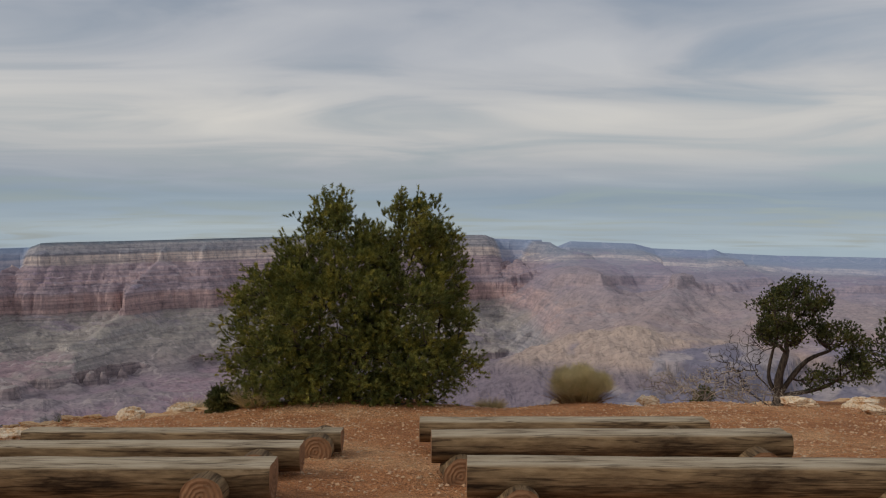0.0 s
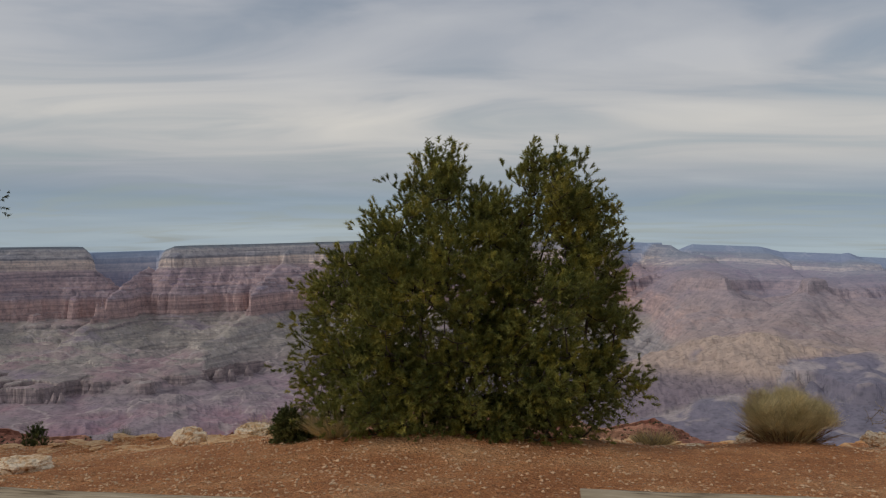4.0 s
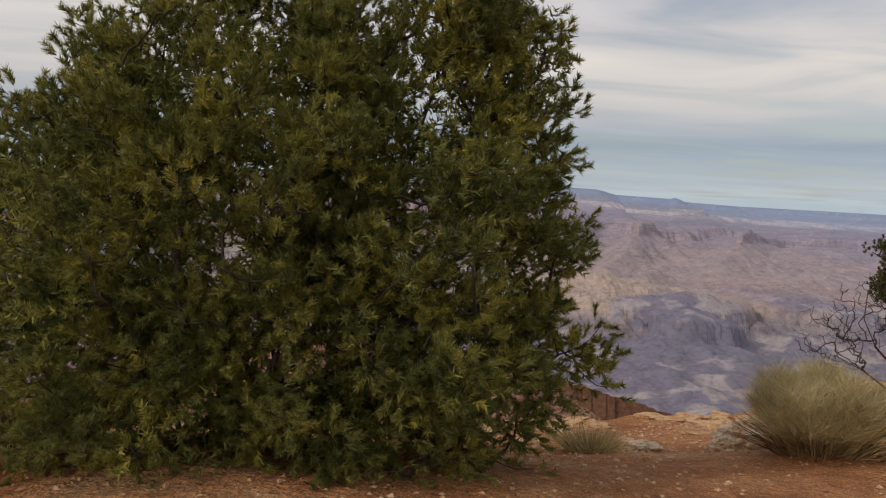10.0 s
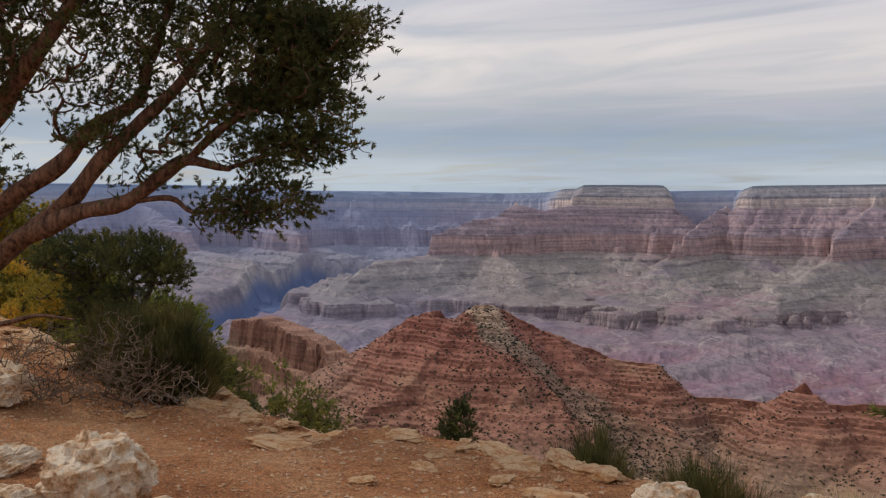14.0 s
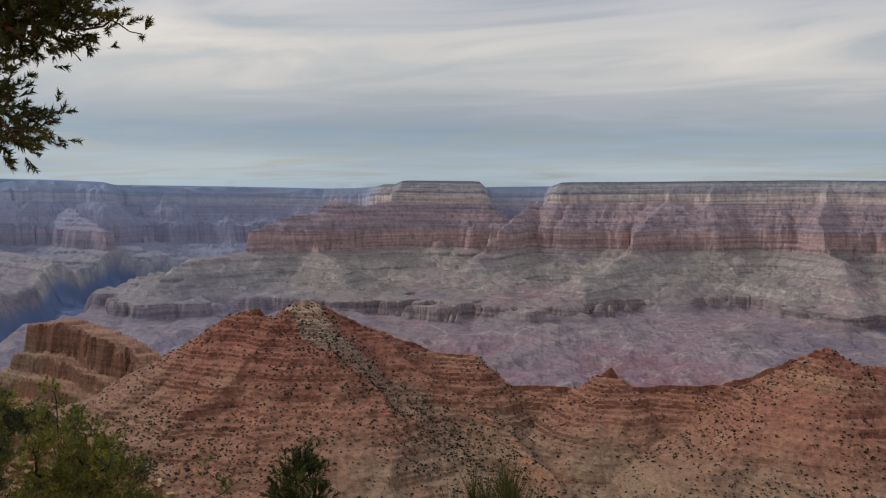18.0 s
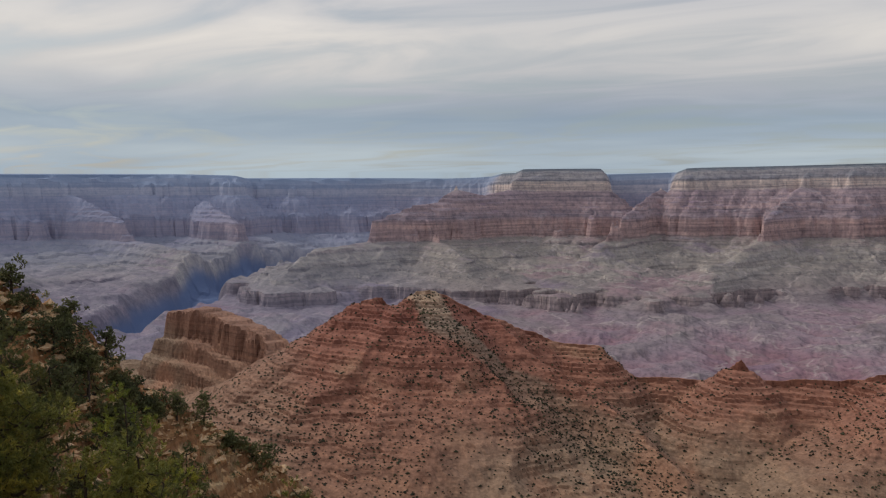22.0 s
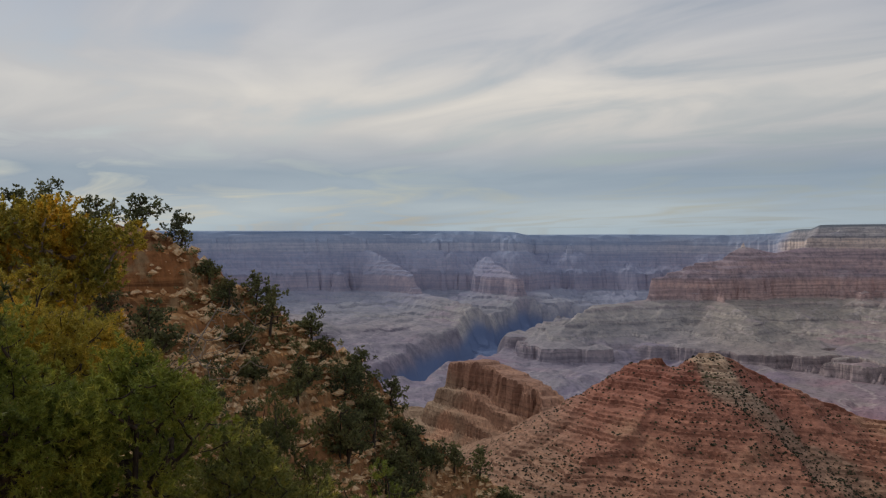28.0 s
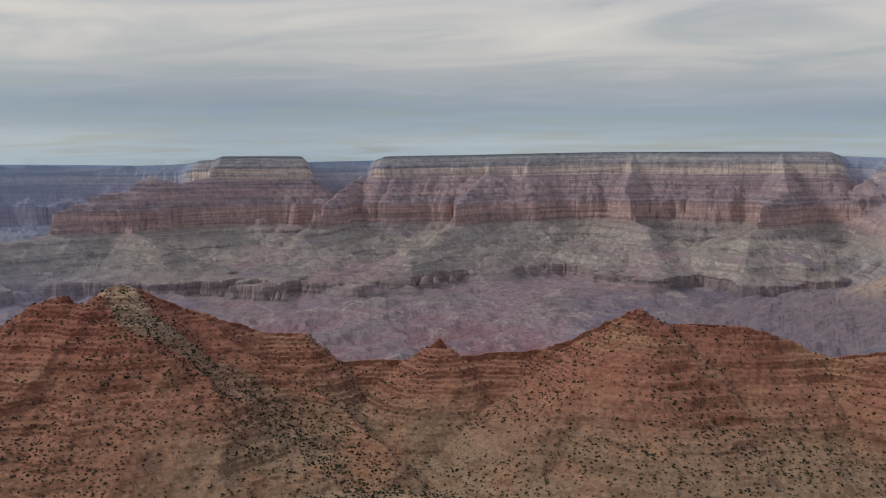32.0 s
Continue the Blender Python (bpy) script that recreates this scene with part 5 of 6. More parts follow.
OLD_STEMS = [
           from_old((-13.28, 13.07, -0.8), (-13.25, 13.09, -0.04), (-13.28, 13.07, 0.44), (-13.32, 13.06, 0.92), (-13.39, 13.03, 1.4), (-13.40, 13.01, 1.75), (-12.96, 13.21, 2.17), (-12.44, 13.33, 2.59), (-11.85, 13.5, 3.1), (-11.42, 13.6, 3.4), (-11.1, 13.7, 3.8), (-10.7, 13.8, 4.3)),
           from_old((-13.32, 13.06, 0.92), (-12.95, 13.25, 1.2), (-12.59, 13.36, 1.42), (-12.02, 13.61, 1.72), (-11.68, 13.75, 2.06), (-11.1, 14.0, 2.35), (-10.97, 14.05, 2.7), (-10.82, 14.12, 3.01), (-10.6, 14.16, 3.5), (-10.5, 14.2, 4.0)),
           from_old((-13.28, 13.07, 0.44), (-12.95, 13.2, 0.62), (-12.6, 13.36, 0.9), (-11.96, 13.64, 1.33), (-11.55, 13.81, 1.73), (-11.13, 13.99, 2.09), (-10.66, 14.18, 2.45), (-10.37, 14.31, 2.78), (-9.97, 14.48, 3.12), (-9.6, 14.5, 3.4)),
           from_old((-12.6, 13.36, 0.9), (-12.2, 13.5, 1.05), (-11.82, 13.69, 1.22), (-11.22, 13.95, 1.35), (-10.78, 14.13, 1.64), (-10.54, 14.24, 1.77), (-10.18, 14.39, 2.06), (-9.73, 14.58, 2.31), (-9.3, 14.76, 2.51), (-8.99, 14.89, 2.6)),
           from_old((-11.22, 13.95, 1.35), (-10.72, 14.16, 1.4), (-10.47, 14.26, 1.27), (-10.1, 14.4, 1.3), (-9.6, 14.6, 1.28)),
           from_old((-10.54, 14.24, 1.77), (-10.1, 14.4, 1.7), (-9.6, 14.65, 1.85), (-9.1, 14.85, 1.9)),
           from_old((-13.40, 13.01, 1.75), (-13.9, 12.9, 2.4), (-14.5, 12.8, 3.1), (-14.9, 12.7, 3.8)),
           from_old((-12.44, 13.33, 2.59), (-12.5, 13.2, 3.1), (-12.7, 13.0, 3.8), (-12.6, 13.0, 4.5)),
           from_old((-13.39, 13.03, 1.4), (-13.0, 13.2, 1.5), (-12.8, 13.3, 1.55)), from_old((-13.25, 13.09, -0.04), (-12.7, 13.2, -0.02), (-12.2, 13.4, 0.12), (-11.7, 13.6, 0.12))]
LIMB_PADS = [((p[0] + 0.1, p[1], p[2] + 0.26), (0.46, 0.36, 0.20)) for st in OLD_STEMS[:8] for p in st[4:] if p[2] > 2.0]
make_tree("old_pinyon", OLD_AT, OLD_STEMS,
          RIM_PADS * 4 + LIMB_PADS + [pad(-10.2, 13.8, 6.1, 0.8, 0.7, 0.4), pad(-9.9, 14.1, 5.4, 0.8, 0.7, 0.45), pad(-9.4, 14.4, 4.7, 0.8, 0.6, 0.4), pad(-10.6, 13.8, 5.2, 0.9, 0.8, 0.5), pad(-9.2, 14.6, 4.0, 0.7, 0.5, 0.35), pad(-9.7, 14.4, 4.2, 0.7, 0.5, 0.4)] * 2 + [pad(-12.2, 13.0, 5.4, 0.9, 0.8, 0.45), pad(-13.4, 12.7, 5.85, 0.9, 0.9, 0.5), pad(-12.3, 13.2, 3.35, 0.7, 0.5, 0.3), pad(-11.8, 13.4, 3.0, 0.6, 0.4, 0.25), pad(-11.2, 13.8, 2.95, 0.5, 0.4, 0.25), pad(-12.9, 13.0, 2.5, 0.5, 0.4, 0.25),
           pad(-10.0, 14.4, 2.75, 0.7, 0.5, 0.4), pad(-10.4, 14.2, 3.4, 0.9, 0.7, 0.55), pad(-9.8, 14.4, 3.75, 0.7, 0.6, 0.35), pad(-10.9, 14.0, 4.2, 1.1, 0.9, 0.6), pad(-11.4, 13.8, 3.3, 0.8, 0.6, 0.4), pad(-12.0, 13.5, 4.2, 1.2, 1.0, 0.7),
           pad(-12.6, 13.2, 4.9, 1.2, 1.0, 0.55), pad(-12.9, 12.9, 5.2, 0.8, 0.8, 0.4), pad(-10.2, 14.2, 3.05, 0.9, 0.6, 0.5), pad(-9.6, 14.5, 2.6, 0.7, 0.45, 0.3), pad(-11.0, 13.9, 3.75, 1.1, 0.8, 0.5), pad(-12.0, 13.4, 3.6, 1.0, 0.8, 0.5), pad(-12.9, 13.1, 3.0, 0.8, 0.6, 0.4), pad(-13.6, 12.9, 3.1, 0.9, 0.7, 0.4), pad(-11.6, 13.7, 2.75, 0.7, 0.4, 0.25), pad(-11.2, 13.8, 4.85, 0.9, 0.8, 0.4), pad(-14.2, 12.8, 4.2, 1.2, 1.1, 0.9), pad(-14.8, 12.7, 3.4, 0.9, 0.9, 0.6), pad(-13.3, 13.0, 3.6, 0.9, 0.8, 0.5), pad(-12.6, 13.2, 2.6, 0.5, 0.4, 0.25),
           pad(-12.85, 13.3, 1.6, 0.5, 0.35, 0.18), pad(-11.05, 14.0, 1.6, 0.45, 0.3, 0.14), pad(-11.9, 13.6, 2.1, 0.45, 0.35, 0.16), pad(-13.6, 12.9, 2.4, 0.6, 0.5, 0.35), pad(-10.6, 14.2, 2.2, 0.4, 0.3, 0.15)],
          5, tips=1300, count=4, per=30, long=0.036, wide=0.0082, ball=0.10, length=0.065, twig=0.0030, power=0.52, inner=0.2, leaf=JUNIPER, bark=BARK, upward=0.42, spread=0.8, reach=0.0, clump=(5, 0.09, 0.5),
          girths=((0.22, 0.03), (0.12, 0.025), (0.13, 0.022), (0.11, 0.018), (0.035, 0.01), (0.035, 0.01), (0.11, 0.03), (0.06, 0.02), (0.03, 0.012), (0.04, 0.012)), limbs=12, core=(500, 0.05, 0.016),
          label="old leaning pinyon with a thick red-brown trunk and long forked limbs")

# juniper on the edge, half dead
make_tree("juniper", (10.1, 26.1, ground_at(10.1, 26.1) - 0.05),
          [[(0, 0, -0.1), (0.05, 0, 0.35), (0.1, 0, 1.0), (0.32, 0, 1.7), (0.35, 0, 2.7), (0.55, 0, 3.6)], [(0.05, 0, 0.35), (0.5, 0.1, 0.9), (1.0, 0.1, 1.45), (1.7, 0.1, 1.75), (2.4, 0, 2.2)], [(0.05, 0, 0.35), (0.7, 0, 0.45), (1.5, 0, 0.65), (2.3, 0.1, 1.1)], [(0.05, 0, 0.35), (-0.2, 0.1, 0.9), (-0.1, 0.1, 1.6), (0.1, 0, 2.4)]],
          lumpy([((0.5, 0, 3.0), (1.0, 0.9, 0.8)), ((0.2, 0, 2.3), (0.75, 0.7, 0.45)), ((1.9, 0.1, 2.2), (0.75, 0.6, 0.4)), ((2.2, 0.1, 1.05), (0.75, 0.6, 0.4)), ((1.1, 0, 3.4), (0.6, 0.6, 0.45)), ((1.3, 0, 1.0), (0.4, 0.4, 0.2))], 26, 5, (0.22, 0.4)),
          8, tips=420, count=14, per=18, long=0.055, wide=0.022, ball=0.2, length=0.06, twig=0.009, inner=0.5, leaf=JUNIPER, bark=DARKBARK, upward=0.4, spread=1.0, reach=0.1, girths=((0.17, 0.04), (0.10, 0.03), (0.09, 0.03), (0.08, 0.03)),
          dead=([[(0, 0, -0.1), (-0.15, 0, 0.5), (-0.6, 0, 1.0), (-0.9, 0, 1.6), (-0.8, 0.1, 2.2)], [(-0.1, 0, 0.1), (-0.8, 0, 0.45), (-1.5, 0, 0.8)]], [((-1.0, 0, 1.7), (0.75, 0.7, 0.9)), ((-1.5, 0, 0.9), (0.8, 0.6, 0.5)), ((-0.5, 0, 2.2), (0.6, 0.5, 0.5)), ((-1.7, 0, 1.3), (0.8, 0.6, 0.6))], 420),
          label="gnarled rim juniper with dense green pads and bare dead limbs")
make_tree("juniper", (15.4, 29.0, ground_at(15.4, 29.0) - 0.05),
          [[(0, 0, -0.1), (0.1, 0, 0.8), (0.1, 0, 1.8), (0.3, 0, 2.6)], [(0.1, 0, 0.8), (-0.6, 0, 1.3), (-0.9, 0, 1.6)]], [((0.2, 0, 2.3), (1.0, 0.9, 0.7)), ((-0.6, 0, 1.5), (0.7, 0.7, 0.5)), ((0.7, 0, 1.4), (0.8, 0.7, 0.5))],
          9, tips=110, count=10, per=16, long=0.075, wide=0.034, ball=0.24, length=0.12, twig=0.011, inner=0.4, leaf=JUNIPER, bark=DARKBARK, reach=0.1, label="small dark green juniper behind the rim")

# trees just below the rim beside the lookout
YJ = ground_at(-26.3, 17.4)
make_tree("yellowed_juniper", (-26.3, 17.4, YJ - 0.1),
          [[(0, 0, 0), (0.05, 0, 1.0), (0.1, 0, 2.2), (0.0, 0, 3.4), (0.1, 0, 4.2)], [(0.05, 0, 0.4), (0.5, 0.7, 1.2), (1.0, 1.5, 2.0), (1.6, 2.0, 2.6)], [(0.05, 0, 1.0), (-0.6, -0.7, 2.0), (-1.0, -1.4, 3.0)]],
          [((0.1, -1.1, 4.4), (1.2, 0.9, 0.5)), ((0.3, 0.0, 3.9), (0.8, 0.8, 0.4)), ((-1.0, -2.0, 4.1), (1.2, 1.2, 0.6)), ((0.5, -0.7, 3.3), (0.8, 0.8, 0.3)), ((-0.3, -1.9, 2.6), (1.0, 0.9, 0.4)), ((0.6, -2.1, 1.5), (1.0, 0.9, 0.5)), ((0.6, 0.3, 4.5), (0.7, 0.7, 0.3)), ((0.3, -0.9, 4.9), (0.9, 0.9, 0.25)), ((0.8, -1.3, 2.1), (0.6, 0.6, 0.25))],
          12, tips=300, count=14, per=16, long=0.085, wide=0.045, ball=0.34, length=0.16, twig=0.012, inner=0.35, leaf=YELLOWED, bark=DEADWOOD, reach=0.0, spread=1.1,
          dead=([[(0.05, 0, 0.3), (0.7, 1.0, 1.3), (1.4, 1.8, 2.2), (1.7, 2.3, 3.2)], [(1.4, 1.8, 2.2), (2.0, 2.6, 2.5)]], [((1.8, 2.6, 2.6), (1.0, 1.0, 0.9)), ((1.2, 1.8, 1.9), (0.9, 0.9, 0.6))], 60),
          label="juniper with yellowing foliage, pale split trunks and bare grey branches")
SPECS = ((-15.6, 16.5, -0.2, 0.98, 14, FRESH, "bright green bushy young pinyon below the rim"), (-16.7, 19.6, -1.85, 1.15, 16, FRESH, ""), (-16.4, 17.7, -1.2, 1.0, 17, PINE, ""), (-18.6, 17.3, -0.9, 1.1, 18, PINE, ""),
         (-20.5, 19.5, -1.6, 1.2, 19, JUNIPER, ""), (-14.2, 18.4, -1.75, 1.05, 15, PINE, ""), (-13.3, 14.9, 0.95, 0.0, 20, JUNIPER, ""), (-22.6, 17.2, -0.5, 1.1, 21, YELLOWED, ""), (-20.2, 15.7, 0.1, 0.9, 22, YELLOWED, ""), (-15.4, 21.5, -3.4, 1.2, 23, PINE, ""), (-15.3, 15.5, 0.15, 0.85, 24, FRESH, ""), (-17.8, 15.9, 0.45, 1.15, 25, YELLOWED, "yellowing juniper at the rim's edge"))
for px, py, top, wide_, seed_, leaf_, lab in SPECS:
    g0 = ground_at(px, py) - 0.1
    hi = top - g0
    if wide_ > 0:
        rl = np.random.RandomState(seed_ + 500)
        lobes_ = [((0, 0, hi * 0.55), (wide_ * 0.5, wide_ * 0.5, hi * 0.32)), ((0, 0, hi * 0.88), (wide_ * 0.3, wide_ * 0.3, hi * 0.12))]
        for k in range(11):
            a_, h_ = k * 2.4 + rl.rand(), rl.uniform(0.2, 0.85)
            out_ = wide_ * (1.0 - 0.75 * max(0.0, h_ - 0.25)) * rl.uniform(0.5, 0.85)
            lobes_.append(((out_ * math.cos(a_), out_ * math.sin(a_), hi * h_), (wide_ * rl.uniform(0.32, 0.5), wide_ * rl.uniform(0.32, 0.5), hi * rl.uniform(0.08, 0.13))))
    else:
        lobes_ = [((0.2, -0.1, hi - 0.3), (0.95, 0.4, 0.22)), ((-0.9, -0.3, hi - 0.45), (0.8, 0.5, 0.3)), ((0.8, 0.0, hi - 0.5), (0.5, 0.35, 0.16)), ((-0.4, -0.1, hi - 1.0), (0.8, 0.45, 0.3))]
    make_tree("rim_tree", (px, py, g0), [[(0, 0, 0), (0.03, 0.02, hi * 0.35), (0, 0.05, hi * 0.7), (0, 0, hi * 0.92)]], lobes_,
              seed_, tips=260, count=9, per=20, long=0.055, wide=0.013, ball=0.15, length=0.08, twig=0.006, inner=0.4, leaf=leaf_, spread=1.1, upward=0.8,
              label=lab or "evergreen rooted on the slope just under the rim", group="trees under the rim")

# small growth along the edge
for px, py, hi, wide_, seed_, lab in ((-8.85, 16.4, 1.15, 0.24, 31, "slim dark young conifer at the rim's edge"), (6.9, 22.9, 0.8, 0.42, 32, "small round dark green conifer on the rim"), (-3.45, 12.95, 0.36, 0.15, 33, "tiny dark pine seedling among dry stalks")):
    make_tree("young_conifer", (px, py, ground_at(px, py) - 0.04), [[(0, 0, 0), (0, 0.01, hi * 0.5), (0, 0, hi)]],
              [((0, 0, hi * 0.35), (wide_, wide_, hi * 0.33)), ((0, 0, hi * 0.65), (wide_ * 0.6, wide_ * 0.6, hi * 0.3)), ((0, 0, hi * 0.88), (wide_ * 0.3, wide_ * 0.3, hi * 0.16))],
              seed_, tips=90, count=8, per=22, long=0.04, wide=0.010, ball=0.08, length=0.08, twig=0.003, inner=0.3, leaf=JUNIPER, label=lab)


def stalks(rng, n, radius, height, lean, wide, curve=0.2):
    """Upright stems fanning out from a root: thin three-sided blades, each of two bent pieces."""
    th = rng.rand(n) * 2 * np.pi
    out = np.stack([np.cos(th), np.sin(th), np.zeros(n)], 1)
    base = out * (rng.rand(n, 1) ** 0.7) * radius * 0.45
    ln = height * (0.42 + 0.66 * rng.rand(n, 1))
    tilt = lean * (0.15 + 0.85 * rng.rand(n, 1) ** 0.8)
    d1 = unit(out * tilt + np.array([0, 0, 1.0]) + rng.normal(0, 0.08, (n, 3)))
    mid = base + d1 * ln * 0.55
    d2 = unit(d1 + out * curve * rng.normal(0.6, 0.5, (n, 1)) + rng.normal(0, 0.18, (n, 3)))
    tip = mid + d2 * ln * 0.45
    w = unit(np.cross(d1, rng.normal(size=(n, 3)))) * wide * 0.5
    v = np.stack([base - w, base + w, mid + w * 0.8, base - w, mid + w * 0.8, mid - w * 0.8, mid - w * 0.8, mid + w * 0.8, tip], 1)
    return v.reshape(-1, 3)


def broom(rng, n, radius, height, lean, wide, blades=15, fluff=0.3):
    """A rounded bush of upright brush-like tufts."""
    d = unit(np.stack([rng.normal(size=n), rng.normal(size=n), np.abs(rng.normal(size=n)) * 0.9 + 0.05], 1))
    if fluff > 0.5:
        d = unit(d + np.array([0, 0, 0.42]))
    lump = 0.78 + 0.3 * np.abs(np.sin(d[:, 0] * 5 + 1) * np.cos(d[:, 1] * 4 + 2))
    c = d * (rng.rand(n, 1) ** 0.45) * np.array([radius, radius, height]) * lump[:, None] * 0.86
    ax = unit(d * lean + np.array([0, 0, 1.0]) + rng.normal(0, 0.16, (n, 3)))
    return needles(rng, c, ax, np.full(n, height * 0.12), blades, height * 0.26, wide, fluff)


def make_bush(name, at, parts, seed, label, category="shrub", group=""):
    rng = np.random.RandomState(seed)
    root = anchor(name, at, label=label, category=category, group=group)
    for pname, n, radius, height, lean, wide, mat in parts:
        if pname == "brush_growth":
            v = broom(rng, n, radius, height, lean, wide, 12, 0.75)
        else:
            v = broom(rng, n, radius, height, lean, wide) if pname == "green_growth" else stalks(rng, n, radius, height, lean, wide)
        child(pname, quick_mesh(pname, v, tris(v), mat, False), root, kind="stuff")
    return root


make_bush("rabbitbrush", (2.15, 13.8, ground_at(2.15, 13.8) - 0.02),
          [("old_growth", 420, 0.70, 0.50, 3.0, 0.008, BROWNSTEM), ("brush_growth", 3000, 0.66, 0.62, 0.9, 0.0030, RABBIT), ("straw_growth", 900, 0.6, 0.62, 1.3, 0.0032, STRAW)], 41, "rounded straw-yellow rabbitbrush on a low soil mound")
for px, py, sc, seed_ in ((-2.9, 12.95, 1.05, 42), (-3.35, 13.45, 1.0, 43), (-4.6, 15.35, 0.8, 44), (-3.95, 15.2, 0.7, 45), (0.75, 14.6, 0.7, 46)):
    make_bush("dry_grass_clump", (px, py, ground_at(px, py) - 0.02), [("straw_growth", 1300, 0.4 * sc, 0.46 * sc, 1.9, 0.0035, STRAW), ("old_growth", 160, 0.4 * sc, 0.40 * sc, 1.6, 0.007, GREYTWIG)], seed_, "tuft of dry straw-coloured grass and grey stalks", "grass", "dry grass clumps")
for px, py, sc, tall, seed_ in ((-11.45, 14.55, 0.8, 0.95, 51), (-11.75, 14.55, 1.0, 1.05, 53), (-12.5, 14.5, 0.85, 1.0, 59), (-10.1, 15.55, 0.4, 0.35, 60), (-9.5, 15.8, 0.35, 0.3, 62), (-8.14, 17.8, 0.85, 1.45, 63), (-6.7, 17.57, 0.95, 1.35, 64)):
    make_bush("jointfir_shrub", (px, py, ground_at(px, py) - 0.02), [("green_growth", 950, 0.72 * sc, 0.95 * tall, 0.7, 0.007, TEA), ("bare_growth", 130, 0.5 * sc, 0.55 * tall, 1.2, 0.008, GREYTWIG)], seed_, "dark olive broom-like shrub at the rim", "shrub", "jointfir shrubs")


def make_brush(at, lobes, n, seed, label, twig=0.004, twigs=GREYTWIG):
    rng = np.random.RandomState(seed)
    root = anchor("dead_brush", at, label=label, category="dead shrub", group="dead brush")
    stems = []
    for k in range(9):
        a = rng.rand() * 6.28
        r = rng.uniform(0.3, 0.7)
        stems.append([(0.06 * math.cos(a), 0.06 * math.sin(a), 0), (0.35 * r * math.cos(a), 0.35 * r * math.sin(a), 0.12), (r * math.cos(a), r * math.sin(a), 0.26)])
    ch = skeleton(rng, stems, in_lobes(rng, lobes, n, 0.2), twig, wander=0.12, reach=0.0, power=0.36)
    for k, c in enumerate(ch[:9]):
        child("stem", wood("stem", [c], 5, DEADWOOD), root)
    child("twiggery", wood("twiggery", ch[9:], 4, twigs), root, kind="stuff")
    return root


make_brush((4.4, 14.6, ground_at(4.4, 14.6)), [((0, 0, 0.28), (1.15, 0.8, 0.30)), ((0.4, 0, 0.4), (0.7, 0.6, 0.3)), ((-0.5, 0.1, 0.25), (0.7, 0.6, 0.25))], 900, 71, "sprawling heap of bleached grey dead brush", 0.0026)
make_brush((5.7, 15.3, ground_at(5.7, 15.3)), [((0, 0, 0.25), (0.9, 0.7, 0.28))], 450, 72, "sprawling heap of bleached grey dead brush", 0.0026)
make_brush((-11.5, 13.25, ground_at(-11.5, 13.25)), [((0, 0, 0.38), (0.95, 0.55, 0.45)), ((0.8, 0.3, 0.3), (0.6, 0.4, 0.32))], 1300, 73, "tangled grey-brown dead brush under the old pinyon", 0.0024, BROWNTWIG)
make_brush((-11.05, 13.85, ground_at(-11.05, 13.85)), [((0, 0, 0.36), (0.75, 0.5, 0.42)), ((0.5, 0.2, 0.28), (0.5, 0.4, 0.30)), ((-0.4, 0.1, 0.6), (0.5, 0.4, 0.35))], 1100, 74, "tangled grey-brown dead brush in front of the dark shrubs", 0.0024, BROWNTWIG)


